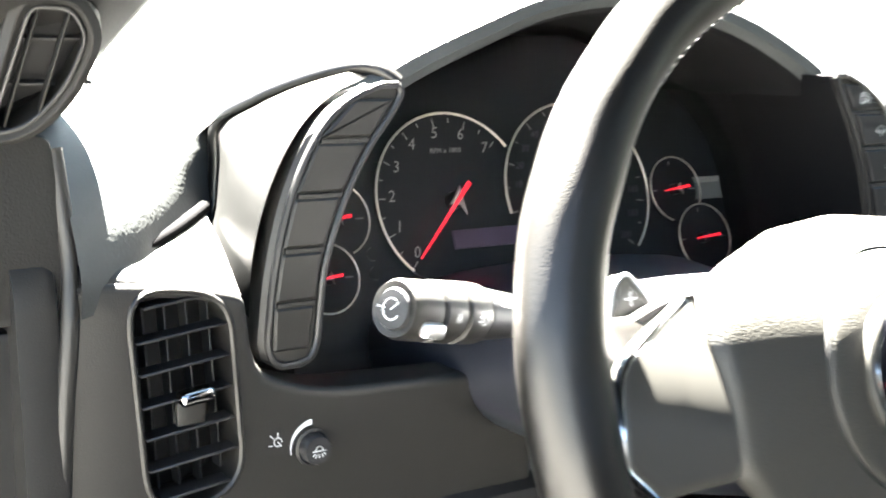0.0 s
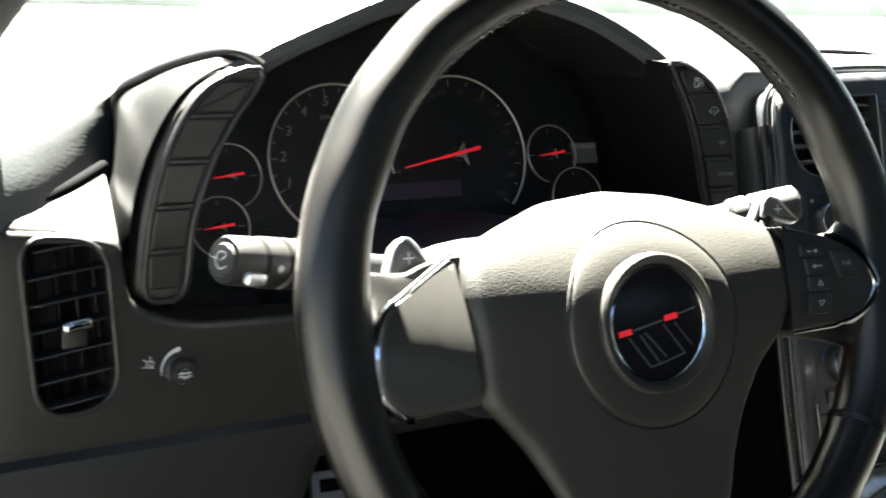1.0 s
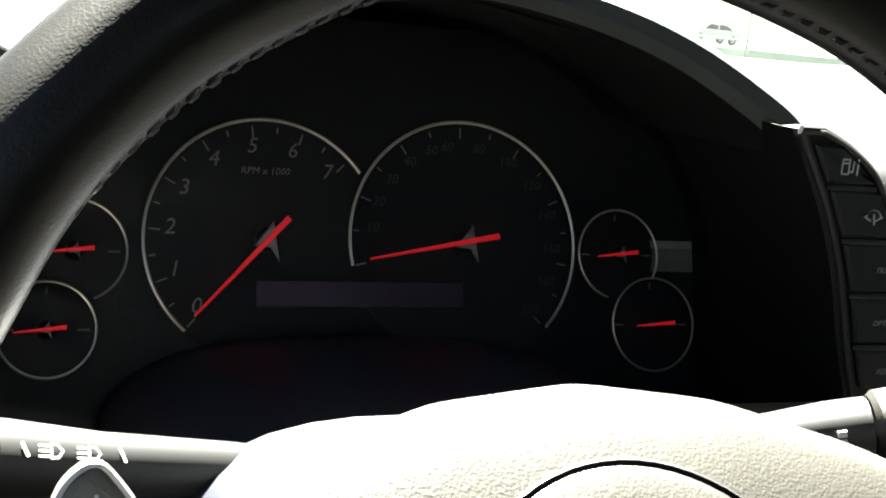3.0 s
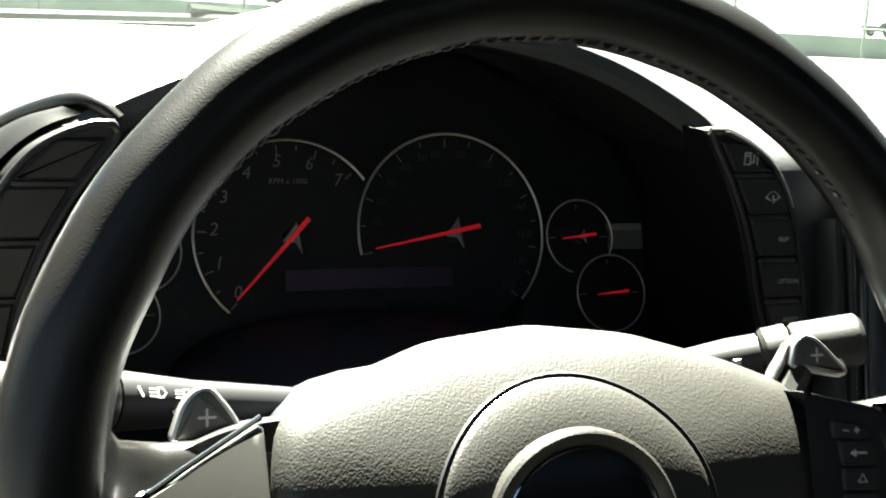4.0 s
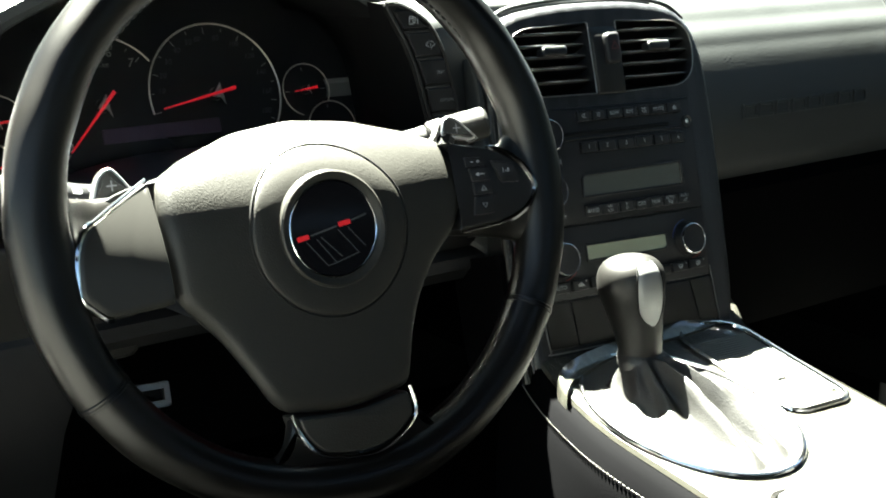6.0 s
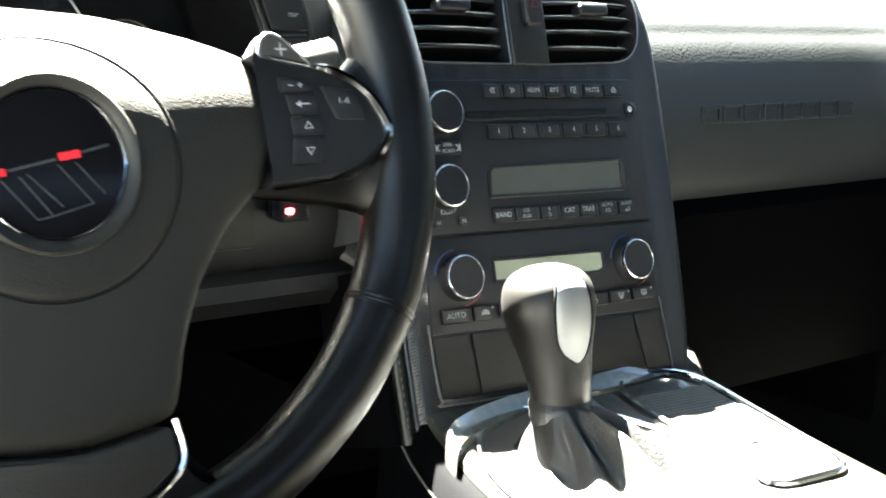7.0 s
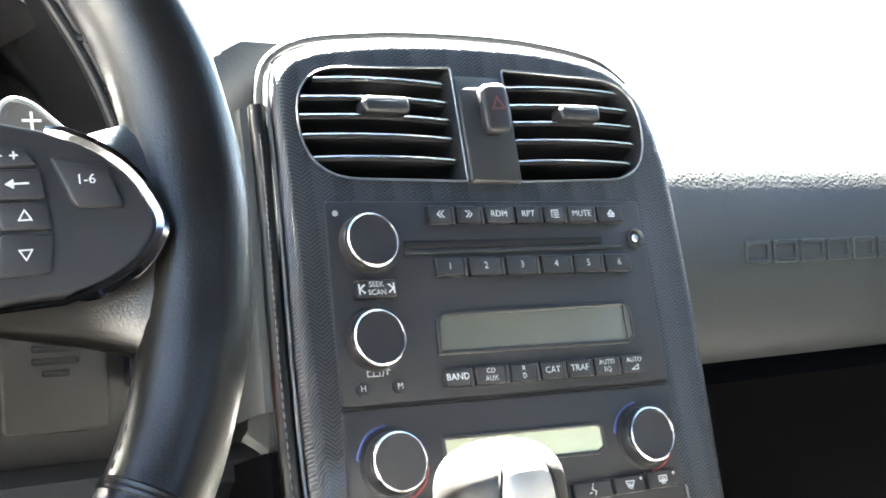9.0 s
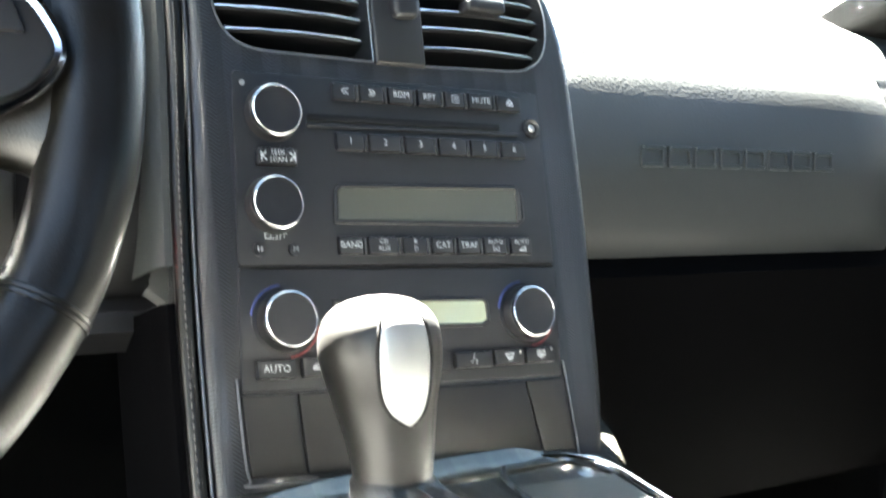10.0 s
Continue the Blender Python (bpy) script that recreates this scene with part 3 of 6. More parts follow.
open_knee = ((0.236, 0.634), (0.226, 0.628), (0.224, 0.618), (0.235, 0.606), (0.30, 0.60), (0.5, 0.59), (0.9, 0.56))
rings = [[(x, y, z) for y, z in (knee if x < -0.07 else open_knee)] for x in (-0.285, -0.1, -0.08, -0.06, 0.0, 0.15, 0.30)]
wpart("knee_panel", rings_mesh(rings, False), M_BLACK, dash, "black knee panel below the column")
rings = [[(x, y, z) for y, z in ((0.23, 0.73), (0.228, 0.66), (0.232, 0.64), (0.25, 0.62))] for x in (0.04, 0.1, 0.2, 0.30)]
wpart("column_panel", rings_mesh(rings, False), M_BLACK, dash)
# end of the dash towards the door opening
bm = plate(rounded([(0.20, 0.40), (0.9, 0.36), (0.9, 0.84), (0.36, 0.83), (0.235, 0.772)], 0.02), 0.0, 0.02, 0.006)
bmesh.ops.transform(bm, matrix=pose(-0.272, 0, 0, 0, 0, 90), verts=bm.verts)
wpart("end_cap", bm, M_PLASTIC, dash)
jamb = [(-0.30, 0.66), (-0.298, 0.46), (-0.31, 0.38), (-0.345, 0.34), (-0.36, 0.30), (-0.40, 0.29), (-0.42, 0.31), (-0.42, 0.65)]
jb = tagged(link("door_jamb", rings_mesh([[(x - (0.845 - z) * 0.04, y - (0.845 - z) * 0.1, z) for x, y in jamb] for z in (0.2, 0.5, 0.7, 0.79, 0.83, 0.845)]), M_PILLAR), "dark plastic-covered front door jamb", "door jamb")


# hood over the instruments
ARCH = [(-0.122, 0.839), (-0.102, 0.855), (-0.05, 0.876), (0.0, 0.893), (0.055, 0.901), (0.11, 0.895), (0.16, 0.881), (0.206, 0.858), (0.220, 0.846)]
arch = smooth_path(ARCH, 5)
mid = (0.05, 0.74)


def arch_ring(y, scale, drop, fy=0.0):
    return [(mid[0] + (x - mid[0]) * scale, y + fy * (1 - ((x - mid[0]) / 0.17) ** 2), mid[1] + (z - mid[1]) * scale - drop) for x, z in arch]


hood = [arch_ring(0.44, 0.90, 0.0), arch_ring(0.34, 0.895, 0.0), arch_ring(0.258, 0.897, 0.0, 0.01), arch_ring(0.249, 0.915, 0.0, 0.01), arch_ring(0.2445, 0.945, 0.0, 0.01), arch_ring(0.245, 0.985, 0.0, 0.01), arch_ring(0.250, 1.005, 0.0, 0.01), arch_ring(0.262, 1.01, 0.0, 0.01), arch_ring(0.29, 1.03, 0.0), arch_ring(0.34, 1.05, 0.003), arch_ring(0.42, 1.06, 0.012), arch_ring(0.52, 1.08, 0.026), arch_ring(0.64, 1.15, 0.055)]
wpart("instrument_hood", rings_mesh(hood[3:], False), M_PAD, dash, "grained hood arching over the instruments")
# inner rings of the same hood, coloured black for the shade under it
wpart("hood_lining", rings_mesh(hood[:4], False), M_DEEP, dash, "underside of the hood, shade put into its colour")
# the hood's flanks, flowing out over the pods to the dash top
EXT = [(-0.158, 0.8255), (-0.135, 0.839)] + ARCH[1:-1] + [(0.225, 0.846), (0.26, 0.838), (0.31, 0.826)]
ext = smooth_path(EXT, 5)


def apron(d, scale, drop):
    return [(mid[0] + (x - mid[0]) * scale, 0.258 + 1.25 * max(0.0, abs(x - 0.05) - 0.150) * max(0.0, 1 - d * 3) + d + 0.01 * max(0.0, 1 - ((x - 0.05) / 0.17) ** 2), mid[1] + (z - mid[1]) * scale - drop - 0.5 * min(d, 0.08) * min(1.0, max(0.0, (-0.13 - x) / 0.028))) for x, z in ext]


wpart("hood_flank", rings_mesh([apron(0.006, 0.985, 0.0), apron(0.0, 0.995, 0.0), apron(0.0, 1.004, 0.0), apron(0.006, 1.012, 0.0), apron(0.03, 1.032, 0.0), apron(0.08, 1.052, 0.003), apron(0.16, 1.065, 0.012), apron(0.27, 1.10, 0.030), apron(0.40, 1.16, 0.062)], False), M_PAD, dash, "grained flank of the instrument hood")
# smooth panel between the dash pad and the left pod, with its rolled lip
near = smooth_path([(-0.1790, 0.250, 0.735), (-0.1765, 0.250, 0.765), (-0.169, 0.250, 0.792), (-0.158, 0.250, 0.815), (-0.145, 0.250, 0.832), (-0.129, 0.250, 0.8435), (-0.113, 0.250, 0.849)], 5)
far = smooth_path([(-0.170, 0.333, 0.758), (-0.160, 0.338, 0.775), (-0.157, 0.340, 0.800), (-0.156, 0.338, 0.820), (-0.145, 0.318, 0.832), (-0.132, 0.295, 0.842), (-0.118, 0.270, 0.849)], 5)
rows = []
for a, b in zip(near, far):
    a, b = Vector(a), Vector(b)
    rows.append([a.lerp(b, u) + Vector((-0.006, -0.004, 0.002)) * math.sin(math.pi * u) for u in (0, 0.15, 0.3, 0.5, 0.7, 0.85, 1.0)])
wpart("pod_panel", rings_mesh(rows, False), M_PODSIDE, dash, "smooth panel beside the left switch pod", angle=80)
lip = smooth_path([(-0.159, 0.340, 0.772), (-0.1565, 0.341, 0.800), (-0.156, 0.338, 0.822), (-0.145, 0.316, 0.835), (-0.132, 0.292, 0.845), (-0.118, 0.266, 0.8525), (-0.108, 0.252, 0.853), (-0.099, 0.246, 0.846)], 5)
wpart("panel_lip", tube(lip, 0.0042, 10), M_LEATHER, dash, "dark rolled lip over the pod")
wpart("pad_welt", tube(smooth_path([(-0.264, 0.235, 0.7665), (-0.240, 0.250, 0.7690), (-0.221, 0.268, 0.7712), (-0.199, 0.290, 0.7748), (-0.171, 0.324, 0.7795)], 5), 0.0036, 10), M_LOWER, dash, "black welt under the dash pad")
# upright trim strip and dark panel at the outer end of the dash
wpart("end_strip", tube(smooth_path([(-0.2700, 0.246, 0.820), (-0.2680, 0.243, 0.795), (-0.2665, 0.239, 0.770), (-0.2690, 0.2335, 0.745), (-0.2740, 0.2315, 0.70), (-0.2790, 0.2310, 0.62)], 4), 0.0042, 10), M_PLASTIC, dash, "long smooth trim edge at the dash end")
bm = plate(rounded([(-0.44, 0.745), (-0.2665, 0.745), (-0.2655, 0.765), (-0.2720, 0.826), (-0.44, 0.836)], 0.006, 3), 0.240, 0.29, 0.003)
wpart("end_panel", bm, M_PILLAR, dash, "dark panel at the foot of the pillar")
bm = plate(rounded([(-0.44, 0.35), (-0.290, 0.35), (-0.284, 0.742), (-0.44, 0.742)], 0.006, 3), 0.246, 0.29, 0.003)
wpart("lower_end_panel", bm, M_PLASTIC, dash, "dark grained panel beside the door opening")
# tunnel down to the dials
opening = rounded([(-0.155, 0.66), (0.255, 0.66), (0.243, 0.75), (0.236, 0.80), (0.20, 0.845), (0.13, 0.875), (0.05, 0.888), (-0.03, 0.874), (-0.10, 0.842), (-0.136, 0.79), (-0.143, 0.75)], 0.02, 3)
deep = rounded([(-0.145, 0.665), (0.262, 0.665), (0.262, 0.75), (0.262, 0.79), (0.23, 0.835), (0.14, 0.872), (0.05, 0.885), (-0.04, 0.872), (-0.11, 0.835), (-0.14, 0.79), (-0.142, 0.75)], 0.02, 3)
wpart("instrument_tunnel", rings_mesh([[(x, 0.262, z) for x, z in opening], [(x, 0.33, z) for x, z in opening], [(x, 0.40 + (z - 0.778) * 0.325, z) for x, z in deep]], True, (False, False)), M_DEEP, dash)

POD_L = [(0.711, -0.171, -0.155), (0.714, -0.1755, -0.149), (0.722, -0.178, -0.1455), (0.735, -0.1770, -0.1440), (0.760, -0.1735, -0.1405), (0.790, -0.166, -0.1300), (0.815, -0.155, -0.1165), (0.832, -0.142, -0.1035), (0.841, -0.128, -0.0985), (0.8455, -0.115, -0.1005)]
POD = [(0.706, -0.178, -0.152), (0.712, -0.177, -0.150), (0.735, -0.174, -0.142), (0.760, -0.170, -0.133), (0.790, -0.162, -0.124), (0.815, -0.152, -0.113), (0.832, -0.140, -0.103), (0.843, -0.124, -0.096), (0.849, -0.110, -0.093)]


def switch_pod(side, labels):
    """Curved pod beside the dials with a row of flush keys."""
    fx = (lambda x: x) if side < 0 else (lambda x: 0.101 - x)
    yf = 0.243 if side < 0 else 0.222
    side_word = "blank keys" if side < 0 else "marked trip keys"
    th = thing("switch_pod", Matrix.Translation((fx(-0.15), yf, 0.70)), "curved satin grey switch pod with " + side_word, "switch pod", "switch pods beside the dials")
    st = smooth_path(POD_L if side < 0 else POD, 4)
    rings = []
    for z, xl, xr in st:
        rings.append([(fx(x), y, zz) for x, y, zz in ((xr + (0.012 if side < 0 else -0.006), yf + 0.10, z), (xr + (0.002 if side < 0 else -0.001), yf + 0.02, z), (xr, yf + 0.004, z), (xr - 0.003, yf, z), (xl + 0.006, yf, z), (xl + 0.0015, yf + 0.003, z), (xl - 0.001 if side > 0 else xl + 0.0015, yf + 0.01, z), (xl - 0.004 if side > 0 else xl + 0.006, yf + 0.03, z), (xl + 0.016 if side < 0 else xl - 0.01, yf + 0.095, z - 0.005))])
    wpart("housing", rings_mesh([r[2:] for r in rings]), M_PLASTIC, th, angle=50)
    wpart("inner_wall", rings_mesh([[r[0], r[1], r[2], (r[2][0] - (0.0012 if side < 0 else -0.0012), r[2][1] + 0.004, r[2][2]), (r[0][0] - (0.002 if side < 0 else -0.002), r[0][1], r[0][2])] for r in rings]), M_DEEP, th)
    loop = [(fx(a + 0.0052), yf - 0.0008, z) for z, a, _ in st] + [(fx(b - 0.0010), yf - 0.0008, z) for z, _, b in reversed(st)]
    wpart("pod_rim", tube(loop, 0.0019, 8, closed=True), M_BLACK, th, "raised dark rim round the keys")
    if side > 0:
        edge = [(fx(a + 0.0052), yf - 0.0030, z) for z, a, _ in st[-14:]] + [(fx((st[-1][1] + st[-1][2]) / 2), yf - 0.0030, st[-1][0])]
        wpart("pod_edge", tube(edge, 0.0007, 6), M_TRIM, th, "thin bright upper edge")
    cuts = [0.7365, 0.757, 0.780, 0.8035, 0.826, 0.8445] if side > 0 else [0.7165, 0.7405, 0.7665, 0.7925, 0.8185, 0.8395]
    zs, ls, rs = [s[0] for s in st], [s[1] for s in st], [s[2] for s in st]
    for i in range(5):
        keys = []
        for j in range(5):
            z = cuts[i] + 0.0022 + (cuts[i + 1] - cuts[i] - 0.0030) * j / 4
            keys.append((np.interp(z, zs, ls) + 0.0070, np.interp(z, zs, rs) - 0.005, z))
        pts = [(fx(keys[0][0]), keys[0][2]), (fx(keys[4][0]), keys[4][2]), (fx(keys[4][1]), keys[4][2]), (fx(keys[0][1]), keys[0][2])]
        k = wpart("key", plate(rounded(pts, 0.0015, 2), yf - 0.003, yf + 0.004, 0.0012, 1), M_PLASTIC if side < 0 else M_BUTTON, th, smooth=False)
        if i:
            zd = cuts[i] + 0.0004
            xa, xb = fx(np.interp(zd, zs, ls) + 0.0085), fx(np.interp(zd, zs, rs) - 0.004)
            wpart("key_divider", plate(rounded([(min(xa, xb), zd - 0.0012), (max(xa, xb), zd - 0.0012), (max(xa, xb), zd + 0.0012), (min(xa, xb), zd + 0.0012)], 0.0004, 1), yf - 0.0022, yf + 0.003, 0.0005), M_PLASTIC if side < 0 else M_BUTTON, th)
        if labels and labels[i]:
            zc, xc = (cuts[i] + cuts[i + 1]) / 2, fx(keys[2][0] + 0.009)
            loc = th.matrix_world.inverted() @ Vector((xc, yf - 0.0033, zc))
            if labels[i] == "fuel":
                strokes([[(loc.x - .004, loc.z - .003), (loc.x - .004, loc.z + .003), (loc.x - .0005, loc.z + .003), (loc.x - .0005, loc.z - .003), (loc.x - .004, loc.z - .003)], [(loc.x - .003, loc.z + .0015), (loc.x - .0015, loc.z + .0015)], [(loc.x + .0003, loc.z - .002), (loc.x + .0016, loc.z - .002), (loc.x + .0018, loc.z + .002)], [(loc.x + .004, loc.z - .003), (loc.x + .004, loc.z + .001)], [(loc.x + .004, loc.z + .0026), (loc.x + .004, loc.z + .003)]], 0.0008, k, loc.y)
            elif labels[i] == "dial":
                strokes([ringpts(loc.x, loc.z - .001, .004, 20, 160), [(loc.x - .0045, loc.z), (loc.x - .0015, loc.z - .0015)], [(loc.x + .0045, loc.z), (loc.x + .0015, loc.z - .0015)], [(loc.x, loc.z + .001), (loc.x + .0008, loc.z - .003)]], 0.0008, k, loc.y)
            else:
                words(labels[i], 0.0037, k, loc.x, loc.y, loc.z, M_WHITE, slant=0.25)
    return th


switch_pod(-1, None)
switch_pod(1, ["RESET", "OPTION", "TRIP", "dial", "fuel"])


# ---- instruments ----
def instruments():
    th = thing("instrument_cluster", pose(0.062, 0.374, 0.778, -18, 0, 0), "dark instrument cluster with red needles and thin rings", "instrument cluster")
    part("dial_plate", plate(rounded([(-0.20, -0.11), (0.20, -0.11), (0.20, 0.03), (0.10, 0.10), (-0.10, 0.10), (-0.20, 0.03)], 0.03), 0.004, 0.012, 0.001), M_DIAL, th)
    dials = [("tachometer", -0.0447, -0.0118, 0.0572, 36, 228, 226, 0.050, 0.014, 0.0014),
             ("speedometer", 0.057, -0.0105, 0.0608, -44, 192, 190.5, 0.053, 0.0165, 0.0014),
             ("fuel_gauge", 0.1445, -0.0148, 0.0235, -30, 252, 186, 0.015, 0.009, 0.0010),
             ("temperature_gauge", 0.1645, -0.0515, 0.0245, 0, 360, 184, 0.013, 0.010, 0.0010),
             ("pressure_gauge", -0.1315, -0.0185, 0.0228, -68, 150, 186, 0.015, 0.008, 0.0010),
             ("voltage_gauge", -0.1430, -0.0535, 0.0212, 0, 360, 186, 0.014, 0.008, 0.0010)]
    for nm, cx, cz, r, a0, a1, na, tip, tail, w in dials:
        d = part(nm, lathe([(r - 0.001, 0.004), (r - 0.001, 0.0022), (0.0005, 0.0022)], 48, (cx, cz)), M_DIAL, th)
        bm = tube(arc(cx, cz, r, a0, a1 - (8 if a1 - a0 == 360 else 0), 60, -0.001), w * 0.62, 8, closed=(a1 - a0 == 360))
        part("ring", bm, M_RING, d, "thin warm metal ring")
        u, v = Vector((math.cos(radians(na)), math.sin(radians(na)))), Vector((-math.sin(radians(na)), math.cos(radians(na))))
        pts = [u * tip + v * w * 0.35, u * tip - v * w * 0.35, -u * tail - v * w * 1.05, -u * tail + v * w * 1.05]
        part("needle", plate([(cx + p.x, cz + p.y) for p in pts], -0.007, -0.0055, 0.0004, 1), M_NEEDLE, d, "red pointer needle")
        part("pivot", lathe([(w * 4.2, 0.003), (w * 4.0, -0.003), (w * 1.5, -0.0052), (0.0002, -0.0054)], 20, (cx, cz)), M_BLACK, d)
        f = min(1.0, r / 0.0572 + 0.05)
        # pale star shape painted in for the reflection at the pivot
        star = [(0.0022, 0.0085), (0.0030, 0.0020), (0.0048, -0.0105), (0.0008, -0.0040), (-0.0068, -0.0030), (-0.0020, 0.0030)][::-1]
        if "temp" not in nm:
            part("needle_cap", plate([(cx + x * f, cz + z * f) for x, z in star], -0.0062, -0.0050, 0.0003, 1), M_PALE, d, "pale star-shaped reflection painted at the pivot")
        bm = bmesh.new()
        k = 8 if r > 0.05 else 3
        for i in range(k * 2 - 1 if r > 0.05 else k):
            a = radians(228 - (228 - 44) * i / 14) if nm == "tachometer" else radians(192 - (192 + 44) * i / 14) if r > 0.05 else radians(180 - 90 * i)
            ln = 0.0055 if i % 2 == 0 else 0.003
            p, q = Vector((math.cos(a), math.sin(a))) * (r - 0.0025), Vector((math.cos(a), math.sin(a))) * (r - 0.0025 - ln)
            s = Vector((-math.sin(a), math.cos(a))) * 0.0004
            bm.faces.new([bm.verts.new((cx + t.x, 0.0018, cz + t.y)) for t in (p + s, q + s, q - s, p - s)])
        tagged(part("tick_marks", bm, M_DIM, d, smooth=False), kind="stuff")
        if nm == "tachometer":
            for i in range(8):
                a = radians(223.5 - (223.5 - 48) * i / 7)
                words(str(i), 0.0105, d, cx + 0.0452 * math.cos(a), 0.0016, cz + 0.0452 * math.sin(a), M_DIM, "numeral", slant=0.2)
            words("RPM x 1000", 0.0048, d, cx, 0.0016, cz + 0.0330, M_DIM, "caption", slant=0.2)
        if nm == "speedometer":
            for v in (10, 20, 30, 40, 50, 60, 80, 100, 120, 140, 160, 180, 200):
                a = radians(188 - 1.56 * v if v <= 50 else 110 - 1.02 * (v - 50))
                words(str(v), 0.0068, d, cx + 0.0490 * math.cos(a), 0.0016, cz + 0.0490 * math.sin(a), M_FAINT, "numeral", slant=0.2)
    part("message_screen", plate(rounded(rect(-0.049, 0.056, -0.043, -0.031), 0.001, 2), 0.0006, 0.006, 0.0004), M_MESSAGE, th, "unlit message screen")
    # plain grey plate with a paler strip along its top
    part("lamp_panel", plate(rounded(rect(0.165, 0.2045, -0.0229, -0.0104), 0.001, 2), 0.0030, 0.006, 0.0005), M_PANEL, th, "plain grey plate right of the fuel gauge")
    part("panel_edge", plate(rounded(rect(0.165, 0.2045, -0.0106, -0.0064), 0.001, 2), 0.0024, 0.006, 0.0005), M_PALE, th, "pale upper edge of the grey plate")
    for z in (-0.041, -0.053):
        part("warning_lamp", lathe([(0.0042, 0.004), (0.0040, 0.0026), (0.0002, 0.0024)], 16, (-0.108, z)), M_PLASTIC, th)
    part("clear_lens", plate(rounded([(-0.198, -0.10), (0.198, -0.10), (0.198, 0.03), (0.10, 0.095), (-0.10, 0.095), (-0.198, 0.03)], 0.03), -0.001, 0.001, 0.0004, 1), M_LENS, th)
    bpy.data.objects["clear_lens"].matrix_local = pose(0, -0.029, 0, 0, 0, 0)
    bpy.data.objects["clear_lens"].visible_shadow = False


instruments()


# ---- steering wheel ----
WHEEL = pose(0.0205, 0.0373, 0.7456, -14.8, 0, -2.9)
HUB = (0.003, -0.0148)
COVER = rounded([(-0.1000, 0.010), (-0.0965, 0.0275), (-0.077, 0.038), (-0.040, 0.051), (0.001, 0.0558), (0.040, 0.0515), (0.078, 0.0400), (0.1000, 0.0305), (0.1060, 0.018), (0.1070, 0.003), (0.1030, -0.0135), (0.0945, -0.0285), (0.0777, -0.0435), (0.0615, -0.0667), (0.0507, -0.090), (0.0430, -0.1190), (0.009, -0.1252), (-0.0163, -0.1245), (-0.0435, -0.1190), (-0.0514, -0.111), (-0.0607, -0.0937), (-0.0747, -0.070), (-0.0867, -0.0557), (-0.0975, -0.0435)], 0.006, 3)


def resampled(pts, n):
    """A closed outline as n points at even steps."""
    p = np.array(pts + [pts[0]])
    s = np.r_[0, np.cumsum(np.linalg.norm(np.diff(p, axis=0), axis=1))]
    t = np.linspace(0, s[-1], n + 1)[:-1]
    return [(float(np.interp(v, s, p[:, 0])), float(np.interp(v, s, p[:, 1]))) for v in t]


COVER = resampled(COVER, 132)


def cover_reach(x, z):
    """How far out a point of the hub cover lies: 0 at the hub, 1 on its outline."""
    d = Vector((x - HUB[0], z - HUB[1]))
    if d.length < 1e-6:
        return 0.0
    best = 9.0
    k = len(COVER)
    for i in range(k):
        a, b = Vector(COVER[i - 1]) - Vector(HUB), Vector(COVER[i]) - Vector(HUB)
        e = b - a
        den = d.x * e.y - d.y * e.x
        if abs(den) < 1e-12:
            continue
        t = (a.x * e.y - a.y * e.x) / den
        s = (a.x * d.y - a.y * d.x) / den
        if t > 0 and -0.001 <= s <= 1.001:
            best = min(best, t)
    return 1 / best


def cover_y(x, z):
    """The face of the hub cover: softly domed, its brow rolled away from the driver."""
    r = cover_reach(x, z)
    low = 1 - 0.7 * min(1.0, max(0.0, (-0.05 - z) / 0.05))
    brow = 0.026 * max(0.0, (z + 0.012) / 0.068) ** 2.0
    return -0.0115 + low * (0.0045 * r ** 2.2 + 0.0020 * max(0.0, r - 0.8) ** 2 / 0.04) + brow


